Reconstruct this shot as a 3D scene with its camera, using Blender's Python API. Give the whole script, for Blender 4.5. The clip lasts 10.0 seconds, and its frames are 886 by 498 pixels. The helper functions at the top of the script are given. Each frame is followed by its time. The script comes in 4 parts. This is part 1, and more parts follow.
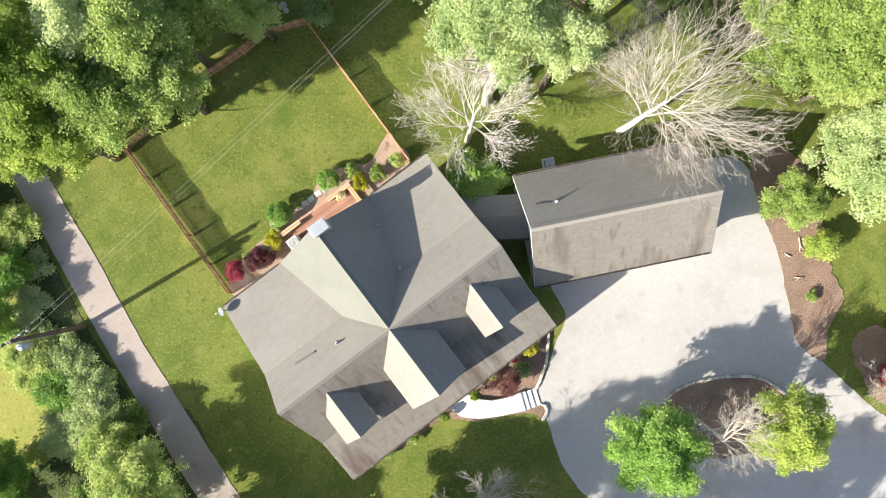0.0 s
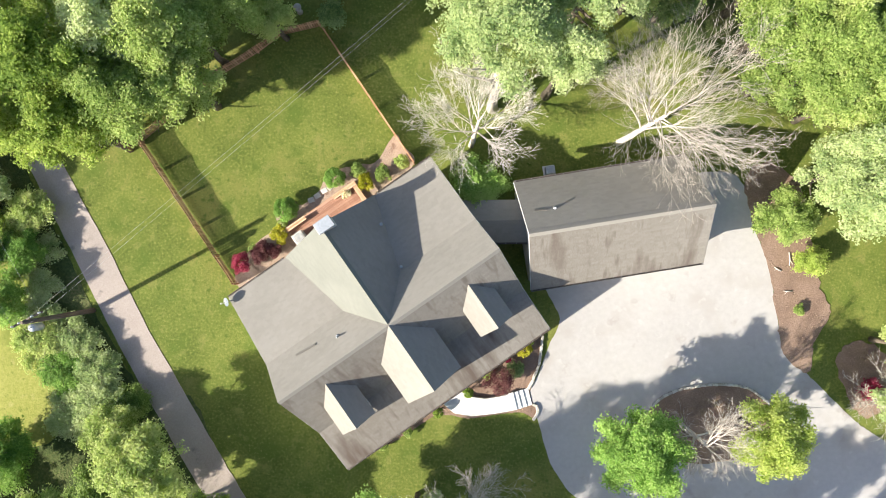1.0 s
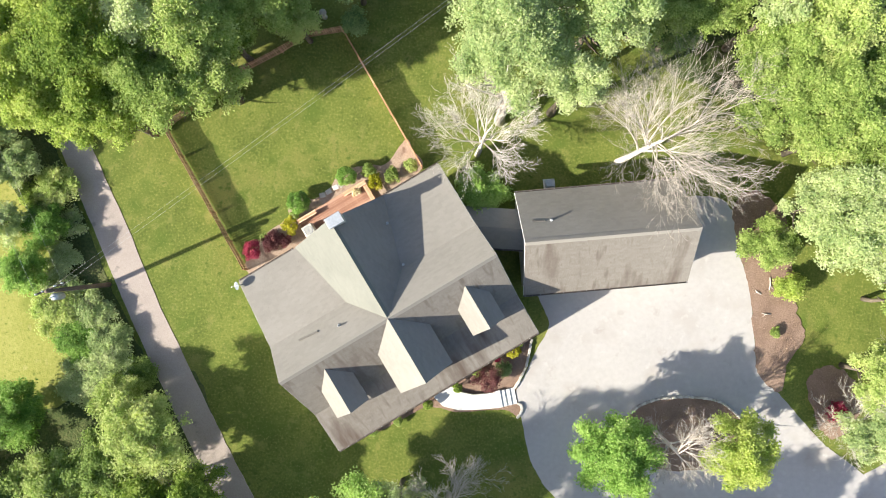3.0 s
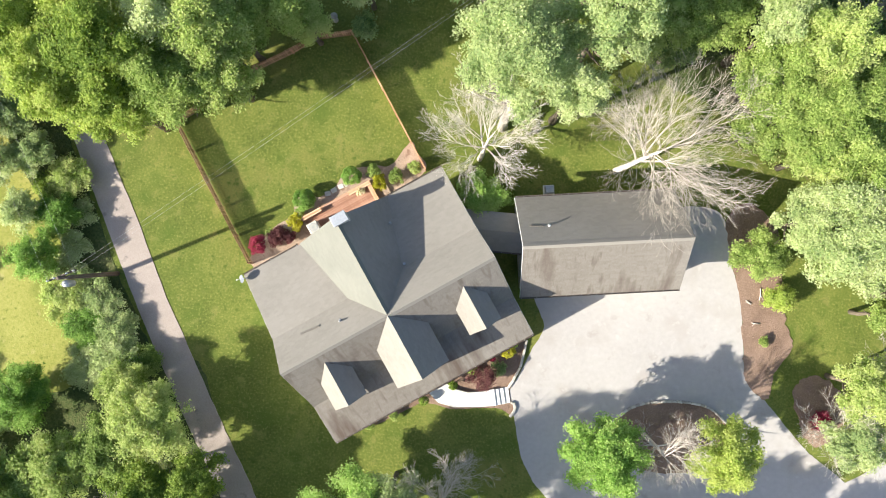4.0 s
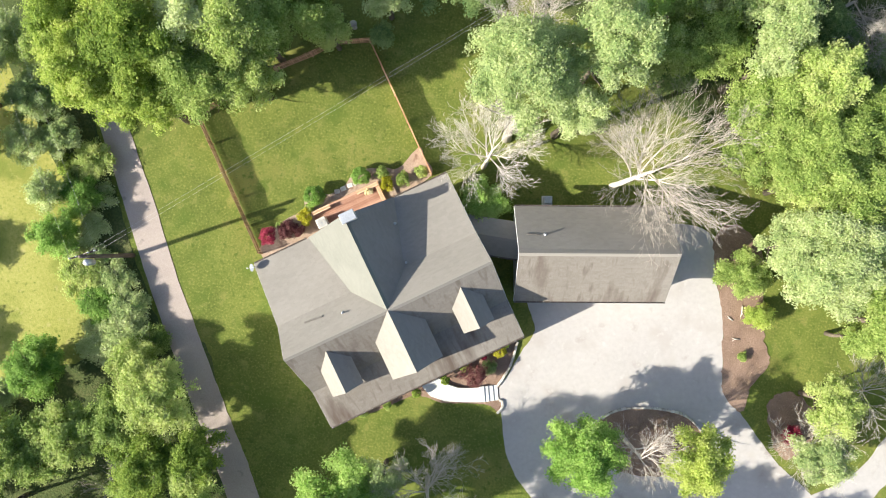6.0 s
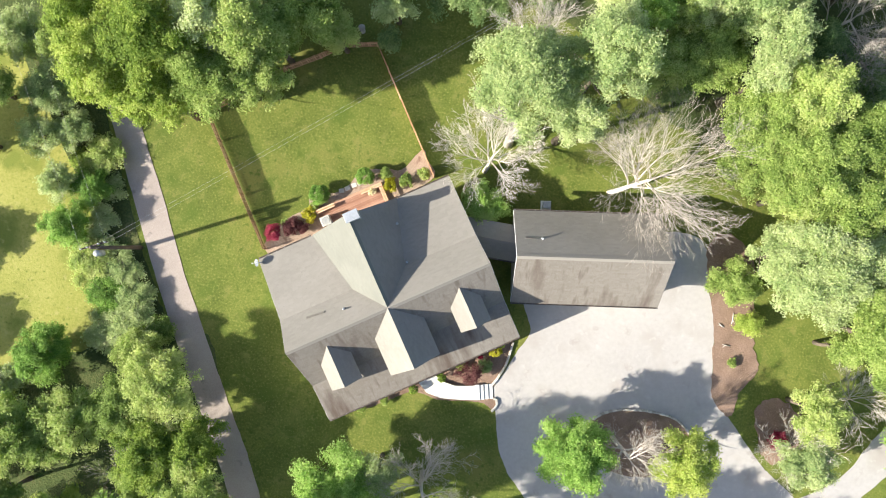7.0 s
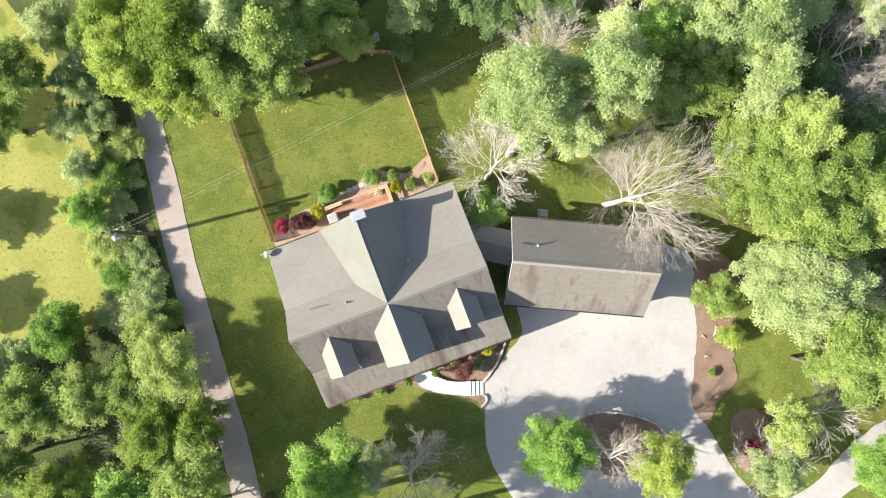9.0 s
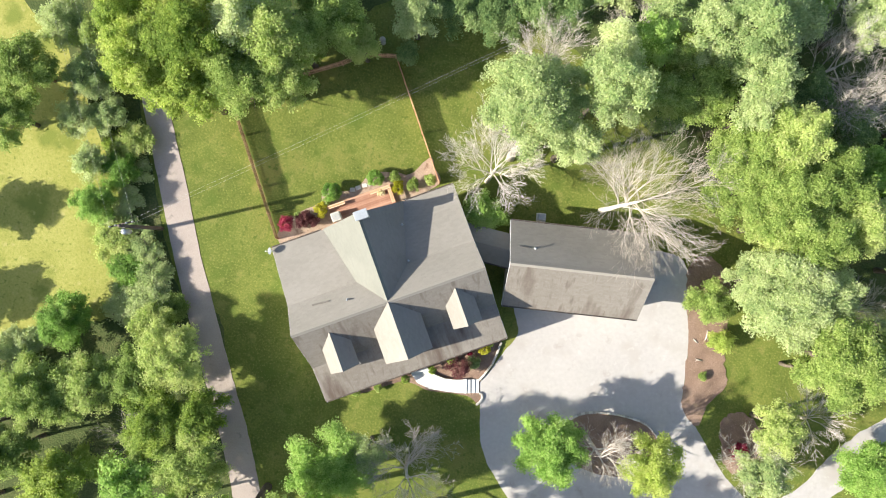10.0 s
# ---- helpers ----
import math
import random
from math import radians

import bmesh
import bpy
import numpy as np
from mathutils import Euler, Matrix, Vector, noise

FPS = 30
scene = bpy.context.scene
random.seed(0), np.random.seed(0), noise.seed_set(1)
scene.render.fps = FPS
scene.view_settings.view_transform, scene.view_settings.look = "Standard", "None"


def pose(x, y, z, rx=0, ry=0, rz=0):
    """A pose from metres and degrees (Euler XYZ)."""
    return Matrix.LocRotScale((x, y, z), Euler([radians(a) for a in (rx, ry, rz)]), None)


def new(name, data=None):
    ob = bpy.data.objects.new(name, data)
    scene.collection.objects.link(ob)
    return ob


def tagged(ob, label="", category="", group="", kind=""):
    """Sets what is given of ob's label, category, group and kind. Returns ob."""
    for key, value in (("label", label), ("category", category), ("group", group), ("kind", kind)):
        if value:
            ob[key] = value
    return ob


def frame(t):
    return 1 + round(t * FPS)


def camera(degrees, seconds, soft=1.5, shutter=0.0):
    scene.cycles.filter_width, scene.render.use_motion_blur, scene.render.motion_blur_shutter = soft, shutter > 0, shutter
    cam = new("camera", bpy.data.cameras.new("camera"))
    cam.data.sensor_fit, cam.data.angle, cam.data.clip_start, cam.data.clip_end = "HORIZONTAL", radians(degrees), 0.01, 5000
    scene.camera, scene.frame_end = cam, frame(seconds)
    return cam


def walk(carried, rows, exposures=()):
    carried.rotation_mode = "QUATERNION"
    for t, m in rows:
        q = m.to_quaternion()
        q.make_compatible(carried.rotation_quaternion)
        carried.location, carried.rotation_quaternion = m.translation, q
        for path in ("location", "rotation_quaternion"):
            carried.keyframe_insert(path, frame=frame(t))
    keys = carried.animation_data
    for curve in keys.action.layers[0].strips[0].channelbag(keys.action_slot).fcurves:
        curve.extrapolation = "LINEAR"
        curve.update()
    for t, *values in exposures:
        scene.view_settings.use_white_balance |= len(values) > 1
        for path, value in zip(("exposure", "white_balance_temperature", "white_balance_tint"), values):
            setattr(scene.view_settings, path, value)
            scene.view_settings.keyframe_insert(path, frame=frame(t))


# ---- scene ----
cam = camera(71.0, 10.0, 1.0)
# seconds, x, y, z, then the turns about x, y and z
ROWS = [
    (0.0, 0.703, -1.178, 40.100, 0.115, -0.065, 0.000),
    (0.5, 0.684, -1.141, 40.692, 0.092, -0.076, 1.172),
    (1.0, 0.665, -1.103, 41.282, 0.070, -0.085, 2.305),
    (1.5, 0.647, -1.066, 41.871, 0.049, -0.092, 3.401),
    (2.0, 0.628, -1.028, 42.460, 0.030, -0.097, 4.460),
    (2.5, 0.609, -0.990, 43.048, 0.012, -0.101, 5.485),
    (3.25, 0.581, -0.933, 43.929, -0.015, -0.105, 6.961),
    (4.0, 0.553, -0.876, 44.810, -0.040, -0.107, 8.366),
    (4.5, 0.534, -0.837, 45.397, -0.056, -0.108, 9.267),
    (5.0, 0.515, -0.797, 45.985, -0.073, -0.110, 10.139),
    (5.5, 0.496, -0.758, 46.573, -0.090, -0.111, 10.986),
    (6.25, 0.466, -0.697, 47.456, -0.117, -0.115, 12.210),
    (7.0, 0.436, -0.635, 48.342, -0.146, -0.120, 13.383),
    (7.5, 0.415, -0.592, 48.933, -0.167, -0.126, 14.139),
    (8.0, 0.393, -0.549, 49.526, -0.189, -0.133, 14.875),
    (8.5, 0.371, -0.506, 50.121, -0.213, -0.143, 15.594),
    (9.0, 0.349, -0.461, 50.717, -0.239, -0.154, 16.296),
    (9.5, 0.326, -0.416, 51.315, -0.267, -0.168, 16.984),
    (10.0, 0.302, -0.369, 51.915, -0.298, -0.185, 17.658),
]
STOPS = 1.12
walk(cam, [(t, pose(x, y, z, rx, ry, rz)) for t, x, y, z, rx, ry, rz in ROWS], [(0.0, STOPS), (10.0, STOPS)])

# ---------------------------------------------------------------- light
SUN_EL, SUN_AZ = 28.8, 30.5  # elevation; heading in which the light travels, from +x towards +y
world = bpy.data.worlds.new("sky")
scene.world = world
world.use_nodes = True
wn = world.node_tree.nodes
sky = wn.new("ShaderNodeTexSky")
sky.sky_type, sky.sun_disc = "NISHITA", False
sky.sun_elevation, sky.sun_rotation = radians(SUN_EL), radians(270 - SUN_AZ)
sky.air_density, sky.dust_density, sky.ozone_density = 1.0, 1.6, 1.3
wn["Background"].inputs[1].default_value = 0.106
world.node_tree.links.new(sky.outputs[0], wn["Background"].inputs[0])
sun = new("sun", bpy.data.lights.new("sun", "SUN"))
sun.data.energy, sun.data.angle, sun.data.color = 5.3, radians(0.55), (1.0, 0.945, 0.82)
ce = math.cos(radians(SUN_EL))
sun_way = Vector((ce * math.cos(radians(SUN_AZ)), ce * math.sin(radians(SUN_AZ)), -math.sin(radians(SUN_EL))))
sun.matrix_world = Matrix.Translation((-60, -35, 60)) @ sun_way.to_track_quat("-Z", "Y").to_matrix().to_4x4()


# ---------------------------------------------------------------- materials
def mat(name, cols, scale=1.0, big=0.12, rough=0.85, bump=0.3, bscale=None, island=0.0, rand=0.0, leaf=0.0, metal=0.0, stretch=(1, 1, 1), spots=None, dist=0.02, gloss=0.5):
    """cols: dark, middle, light. scale: fine grain per metre; big: stains per metre. spots: colour, per metre, threshold."""
    m = bpy.data.materials.new(name)
    m.use_nodes = True
    n, l = m.node_tree.nodes, m.node_tree.links
    b = n["Principled BSDF"]
    b.inputs["Roughness"].default_value, b.inputs["Metallic"].default_value, b.inputs["Specular IOR Level"].default_value = rough, metal, gloss
    tc, mp = n.new("ShaderNodeTexCoord"), n.new("ShaderNodeMapping")
    mp.inputs["Scale"].default_value = stretch
    l.new(tc.outputs["Object"], mp.inputs[0])

    def noise_tex(s, detail):
        t = n.new("ShaderNodeTexNoise")
        t.inputs["Scale"].default_value, t.inputs["Detail"].default_value = s, detail
        l.new(mp.outputs[0], t.inputs["Vector"])
        return t

    def maths(op, a, c):
        t = n.new("ShaderNodeMath")
        t.operation = op
        for i, v in enumerate((a, c)):
            if isinstance(v, (int, float)):
                t.inputs[i].default_value = v
            else:
                l.new(v, t.inputs[i])
        return t.outputs[0]

    fine, wide = noise_tex(scale, 5), noise_tex(big, 4)
    f = maths("ADD", maths("MULTIPLY", fine.outputs[0], 0.5), maths("MULTIPLY", wide.outputs[0], 0.5))
    if island:
        g = n.new("ShaderNodeNewGeometry")
        f = maths("ADD", f, maths("MULTIPLY", maths("SUBTRACT", g.outputs["Random Per Island"], 0.5), island))
    if rand:
        o = n.new("ShaderNodeObjectInfo")
        f = maths("ADD", f, maths("MULTIPLY", maths("SUBTRACT", o.outputs["Random"], 0.5), rand))
    ramp = n.new("ShaderNodeValToRGB")
    e = ramp.color_ramp.elements
    e[0].position, e[1].position = 0.3, 0.7
    e[0].color, e[1].color = (*cols[0], 1), (*cols[2], 1)
    mid = e.new(0.5)
    mid.color = (*cols[1], 1)
    l.new(f, ramp.inputs[0])
    col = ramp.outputs[0]
    for c, s, th in spots or ():
        t = noise_tex(s, 6)
        r = n.new("ShaderNodeValToRGB")
        r.color_ramp.elements[0].position, r.color_ramp.elements[1].position = th, th + 0.14
        l.new(t.outputs[0], r.inputs[0])
        mx = n.new("ShaderNodeMixRGB")
        mx.inputs[2].default_value = (*c, 1)
        l.new(r.outputs[0], mx.inputs[0])
        l.new(col, mx.inputs[1])
        col = mx.outputs[0]
    l.new(col, b.inputs["Base Color"])
    if bump:
        t = noise_tex(bscale or scale, 4)
        bp = n.new("ShaderNodeBump")
        bp.inputs["Strength"].default_value, bp.inputs["Distance"].default_value = bump, dist
        l.new(t.outputs[0], bp.inputs["Height"])
        l.new(bp.outputs[0], b.inputs["Normal"])
    if leaf:
        tr, mx = n.new("ShaderNodeBsdfTranslucent"), n.new("ShaderNodeMixShader")
        mx.inputs[0].default_value = leaf
        l.new(col, tr.inputs[0])
        l.new(b.outputs[0], mx.inputs[1])
        l.new(tr.outputs[0], mx.inputs[2])
        l.new(mx.outputs[0], n["Material Output"].inputs[0])
    return m


M = {}
M["lawn"] = mat("lawn", ((0.07, 0.1, 0.019), (0.136, 0.163, 0.033), (0.205, 0.222, 0.054)), 6, 0.3, 0.95, 0.6, 20, spots=(((0.19, 0.187, 0.05), 0.16, 0.54), ((0.098, 0.138, 0.024), 0.45, 0.53), ((0.205, 0.205, 0.058), 1.1, 0.56), ((0.09, 0.128, 0.022), 2.2, 0.55), ((0.21, 0.225, 0.058), 6.0, 0.57), ((0.075, 0.115, 0.02), 11.0, 0.58)), dist=0.05, gloss=0.2)
M["soil"] = mat("sandy_soil", ((0.28, 0.19, 0.14), (0.38, 0.28, 0.21), (0.5, 0.39, 0.31)), 12, 0.8, 0.95, 0.8, 16, spots=(((0.22, 0.14, 0.1), 1.5, 0.58),), dist=0.04)
M["meadow"] = mat("meadow", ((0.2, 0.22, 0.045), (0.29, 0.29, 0.075), (0.37, 0.35, 0.11)), 5, 0.25, 0.95, 0.9, 9, spots=(((0.17, 0.2, 0.04), 0.35, 0.54), ((0.36, 0.33, 0.12), 1.3, 0.6), ((0.15, 0.18, 0.035), 3.0, 0.58)), dist=0.025, gloss=0.2)
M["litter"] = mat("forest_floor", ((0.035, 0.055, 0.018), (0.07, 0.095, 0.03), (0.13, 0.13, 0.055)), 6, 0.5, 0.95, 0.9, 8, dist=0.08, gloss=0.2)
M["mulch"] = mat("mulch", ((0.15, 0.095, 0.068), (0.25, 0.165, 0.12), (0.36, 0.25, 0.19)), 14, 0.6, 0.95, 1.0, 16, spots=(((0.38, 0.27, 0.2), 5, 0.62),), dist=0.05)
M["drive"] = mat("driveway_concrete", ((0.39, 0.365, 0.35), (0.43, 0.405, 0.388), (0.465, 0.44, 0.422)), 3, 0.2, 0.9, 0.15, 30, spots=(((0.385, 0.35, 0.325), 0.3, 0.54), ((0.32, 0.28, 0.255), 0.7, 0.62), ((0.48, 0.46, 0.44), 1.4, 0.6)))
M["asphalt"] = mat("weathered_asphalt", ((0.3, 0.25, 0.222), (0.365, 0.307, 0.274), (0.42, 0.358, 0.318)), 12, 0.35, 0.92, 0.4, 40, spots=(((0.15, 0.135, 0.125), 0.9, 0.63),))
M["concrete"] = mat("pale_concrete", ((0.6, 0.58, 0.55), (0.68, 0.66, 0.63), (0.74, 0.73, 0.7)), 7, 0.6, 0.85, 0.15, 30)
M["stone"] = mat("edging_stone", ((0.36, 0.33, 0.29), (0.5, 0.47, 0.42), (0.6, 0.57, 0.52)), 8, 1.0, 0.9, 0.5, 15, rand=0.5)
M["shingle"] = mat("asphalt_shingle", ((0.225, 0.208, 0.184), (0.262, 0.243, 0.217), (0.3, 0.278, 0.25)), 30, 0.3, 0.9, 0.5, 60, island=0.12, dist=0.006, gloss=0.1)
M["shingle_stained"] = mat("stained_shingle", ((0.17, 0.15, 0.13), (0.21, 0.19, 0.167), (0.25, 0.228, 0.202)), 30, 0.3, 0.9, 0.5, 60, island=0.12, spots=(((0.115, 0.09, 0.075), 0.7, 0.55), ((0.15, 0.128, 0.11), 2.4, 0.56)), stretch=(1.0, 0.22, 0.22), dist=0.006, gloss=0.1)
M["shingle_grey"] = mat("grey_shingle", ((0.158, 0.16, 0.142), (0.186, 0.188, 0.166), (0.212, 0.212, 0.188)), 30, 0.4, 0.9, 0.5, 60, island=0.1, dist=0.006, gloss=0.1)
M["deck_board"] = mat("roof_deck", ((0.1, 0.09, 0.08), (0.13, 0.12, 0.1), (0.16, 0.15, 0.13)), 5, 1, 0.9, 0.1)
M["siding"] = mat("painted_siding", ((0.5, 0.48, 0.43), (0.56, 0.54, 0.49), (0.6, 0.58, 0.53)), 3, 0.5, 0.7, 0.15, 12)
M["white"] = mat("white_paint", ((0.66, 0.66, 0.66), (0.74, 0.74, 0.74), (0.8, 0.8, 0.79)), 6, 1, 0.5, 0.1)
M["gutter"] = mat("brown_gutter", ((0.07, 0.055, 0.045), (0.1, 0.08, 0.065), (0.14, 0.11, 0.09)), 10, 1, 0.5, 0.1)
M["cedar"] = mat("cedar_fence", ((0.34, 0.18, 0.1), (0.5, 0.275, 0.165), (0.64, 0.385, 0.245)), 9, 1.5, 0.85, 0.3, 30, rand=0.6, stretch=(3, 3, 0.6))
M["rail"] = mat("pale_wood", ((0.5, 0.27, 0.15), (0.62, 0.37, 0.22), (0.72, 0.47, 0.31)), 9, 1.5, 0.8, 0.3, 30, rand=0.4)
M["paver"] = mat("terracotta_paver", ((0.3, 0.15, 0.1), (0.4, 0.22, 0.15), (0.48, 0.28, 0.2)), 12, 1.0, 0.9, 0.4, 40, rand=0.7)
M["pole"] = mat("weathered_pole", ((0.07, 0.05, 0.04), (0.12, 0.09, 0.07), (0.18, 0.14, 0.11)), 12, 2, 0.9, 0.4, 20, stretch=(4, 4, 0.4))
M["wire"] = mat("cable", ((0.4, 0.4, 0.38), (0.46, 0.46, 0.44), (0.52, 0.52, 0.5)), 3, 1, 0.6, 0)
M["steel"] = mat("grey_metal", ((0.36, 0.38, 0.4), (0.45, 0.47, 0.5), (0.54, 0.56, 0.58)), 8, 2, 0.45, 0.1, metal=0.4)
M["strip_dark"] = mat("dark_patch", ((0.13, 0.12, 0.105), (0.17, 0.156, 0.138), (0.2, 0.185, 0.165)), 20, 3, 0.9, 0.2)
M["bark"] = mat("bark", ((0.08, 0.06, 0.045), (0.15, 0.12, 0.09), (0.23, 0.19, 0.15)), 8, 1, 0.95, 0.8, 14, stretch=(2, 2, 0.5), dist=0.05)
M["dead"] = mat("bleached_dead_wood", ((0.46, 0.4, 0.34), (0.6, 0.54, 0.475), (0.72, 0.67, 0.6)), 6, 0.6, 0.9, 0.6, 14, rand=0.3, dist=0.03)
M["dead_grey"] = mat("grey_dead_wood", ((0.36, 0.31, 0.27), (0.48, 0.43, 0.38), (0.6, 0.55, 0.49)), 6, 0.6, 0.9, 0.6, 14, rand=0.3, dist=0.03)


def leaves(name, a, b, c, rand=0.25):
    return mat(name, (a, b, c), 1.1, 0.35, 0.68, 0.0, island=0.28, rand=rand, leaf=0.6, gloss=0.3)


M["leaf_yellow"] = leaves("yellow_green_leaves", (0.19, 0.29, 0.05), (0.39, 0.5, 0.095), (0.6, 0.66, 0.2))
M["leaf_mid"] = leaves("green_leaves", (0.22, 0.32, 0.075), (0.41, 0.52, 0.15), (0.62, 0.67, 0.27))
M["leaf_lime"] = leaves("lime_green_leaves", (0.17, 0.32, 0.06), (0.32, 0.5, 0.11), (0.51, 0.66, 0.21))
M["leaf_pale"] = leaves("pale_green_leaves", (0.3, 0.41, 0.165), (0.51, 0.59, 0.27), (0.7, 0.75, 0.43))
M["leaf_dark"] = leaves("dark_green_leaves", (0.15, 0.25, 0.09), (0.29, 0.4, 0.15), (0.46, 0.55, 0.25))
M["leaf_red"] = leaves("crimson_leaves", (0.26, 0.02, 0.05), (0.46, 0.06, 0.12), (0.66, 0.16, 0.24))
M["leaf_plum"] = leaves("plum_leaves", (0.09, 0.025, 0.03), (0.19, 0.07, 0.075), (0.3, 0.14, 0.13))
M["leaf_lemon"] = leaves("lemon_leaves", (0.35, 0.36, 0.02), (0.55, 0.52, 0.05), (0.72, 0.68, 0.12))
M["petal"] = mat("cream_petals", ((0.5, 0.42, 0.18), (0.66, 0.57, 0.3), (0.78, 0.72, 0.5)), 9, 2, 0.6, 0, island=0.4)


# ---------------------------------------------------------------- mesh helpers
def mesh_of(name, verts, faces, material, smooth=False):
    me = bpy.data.meshes.new(name)
    me.from_pydata([tuple(v) for v in verts], [], faces)
    me.materials.append(material)
    if smooth:
        me.polygons.foreach_set("use_smooth", [True] * len(me.polygons))
    me.update()
    return me


def quads_mesh(name, verts, material):
    """A mesh of separate faces from an array (faces, corners, 3)."""
    n, k = verts.shape[:2]
    me = bpy.data.meshes.new(name)
    me.vertices.add(n * k)
    me.vertices.foreach_set("co", verts.reshape(-1).astype(np.float32))
    me.loops.add(n * k)
    me.loops.foreach_set("vertex_index", np.arange(n * k, dtype=np.int32))
    me.polygons.add(n)
    me.polygons.foreach_set("loop_start", np.arange(0, n * k, k, dtype=np.int32))
    me.polygons.foreach_set("loop_total", np.full(n, k, dtype=np.int32))
    me.materials.append(material)
    me.update(calc_edges=True)
    return me


def put(name, me, parent=None, m=None, label=""):
    ob = new(name, me)
    if parent is not None:
        ob.parent = parent
    if m is not None:
        ob.matrix_basis = m
    if label:
        ob["label"] = label
    return ob


def empty(name, m, label, category, group="", kind=""):
    ob = new(name)
    ob.matrix_basis = m
    return tagged(ob, label, category, group, kind)


def box_mesh(name, size, material, bevel=0.01, centre=(0, 0, 0)):
    bm = bmesh.new()
    bmesh.ops.create_cube(bm, size=1.0)
    bmesh.ops.scale(bm, vec=size, verts=bm.verts)
    bmesh.ops.translate(bm, vec=centre, verts=bm.verts)
    if bevel:
        bmesh.ops.bevel(bm, geom=bm.edges[:], offset=bevel, segments=1, affect="EDGES")
    me = bpy.data.meshes.new(name)
    bm.to_mesh(me)
    bm.free()
    me.materials.append(material)
    return me


def prism_mesh(name, outline, axis_from, axis_to, material):
    """A closed prism: an outline of (y, z) swept along x."""
    n = len(outline)
    verts = [(axis_from, y, z) for y, z in outline] + [(axis_to, y, z) for y, z in outline]
    faces = [tuple(range(n))[::-1], tuple(range(n, 2 * n))]
    faces += [(i, (i + 1) % n, n + (i + 1) % n, n + i) for i in range(n)]
    return mesh_of(name, verts, faces, material)


def tubes_mesh(name, lines, material, sides=5):
    """lines: lists of (point, radius)."""
    verts, faces = [], []
    for line in lines:
        base = len(verts)
        for i, (p, r) in enumerate(line):
            a, b = line[max(i - 1, 0)][0], line[min(i + 1, len(line) - 1)][0]
            d = (b - a).normalized() if (b - a).length > 1e-6 else Vector((0, 0, 1))
            s = d.orthogonal().normalized()
            q = d.cross(s)
            for k in range(sides):
                w = 2 * math.pi * k / sides
                verts.append(p + (s * math.cos(w) + q * math.sin(w)) * r)
        for i in range(len(line) - 1):
            for k in range(sides):
                k2 = (k + 1) % sides
                faces.append((base + i * sides + k, base + i * sides + k2, base + (i + 1) * sides + k2, base + (i + 1) * sides + k))
        faces.append(tuple(base + k for k in range(sides))[::-1])
        end = base + (len(line) - 1) * sides
        faces.append(tuple(end + k for k in range(sides)))
    return mesh_of(name, verts, faces, material, True)


def smooth_outline(pts, closed=True, steps=8):
    out, n = [], len(pts)
    P = [Vector((*p, 0)) for p in pts]
    for i in range(n if closed else n - 1):
        if closed:
            a, b, c, d = P[i - 1], P[i], P[(i + 1) % n], P[(i + 2) % n]
        else:
            a, b, c, d = P[max(i - 1, 0)], P[i], P[i + 1], P[min(i + 2, n - 1)]
        for k in range(steps):
            t = k / steps
            out.append(0.5 * (2 * b + (c - a) * t + (2 * a - 5 * b + 4 * c - d) * t * t + (3 * b - a - 3 * c + d) * t ** 3))
    if not closed:
        out.append(P[-1])
    return [(p.x, p.y) for p in out]


COVERED = []


def sheet(name, pts, top, material, label, category, rough=0.08, smooth=True, depth=0.3):
    """A level sheet of ground with a ragged edge; its sides go down into the soil."""
    line = smooth_outline(pts) if smooth else pts
    if rough:
        fine = []
        for i, (x, y) in enumerate(line):
            x2, y2 = line[(i + 1) % len(line)]
            k = max(1, int(math.hypot(x2 - x, y2 - y) / 0.35))
            fine += [(x + (x2 - x) * j / k, y + (y2 - y) * j / k) for j in range(k)]
        line = [(x + rough * noise.noise((x * 1.7, y * 1.7, 3.1)) + rough * noise.noise((x * 5, y * 5, 9.0)), y + rough * noise.noise((x * 1.7, y * 1.7, 7.7)) + rough * noise.noise((x * 5, y * 5, 1.0))) for x, y in line]
    COVERED.append((name, line, top))
    n = len(line)
    verts = [(x, y, top) for x, y in line] + [(x, y, top - depth) for x, y in line]
    faces = [tuple(range(n))] + [(i, n + i, n + (i + 1) % n, (i + 1) % n) for i in range(n)]
    me = mesh_of(name, verts, faces, material)
    bm = bmesh.new()
    bm.from_mesh(me)
    bmesh.ops.triangulate(bm, faces=[f for f in bm.faces if len(f.verts) > 4])
    bmesh.ops.recalc_face_normals(bm, faces=bm.faces)
    bm.to_mesh(me)
    bm.free()
    return tagged(new(name, me), label, category, kind="structure")


# ---------------------------------------------------------------- ground
ground = new("ground", mesh_of("ground", [(-900, -900, 0), (900, -900, 0), (900, 900, 0), (-900, 900, 0)], [(0, 1, 2, 3)], M["lawn"]))
tagged(ground, "mown green lawn with patchy yellowish grass", "lawn", kind="structure")
sheet("ground_meadow", [(-60, -40), (-34, -30), (-27, -17.5), (-22.5, -12), (-24, -6), (-27, 0), (-30, 8), (-34, 20), (-60, 30)], 0.012, M["meadow"], "dry yellowish field grass beside the hedge", "meadow", 0.3)
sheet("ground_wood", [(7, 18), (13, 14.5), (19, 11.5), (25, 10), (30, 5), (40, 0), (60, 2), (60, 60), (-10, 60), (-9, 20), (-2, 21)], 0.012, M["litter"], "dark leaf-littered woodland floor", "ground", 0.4)
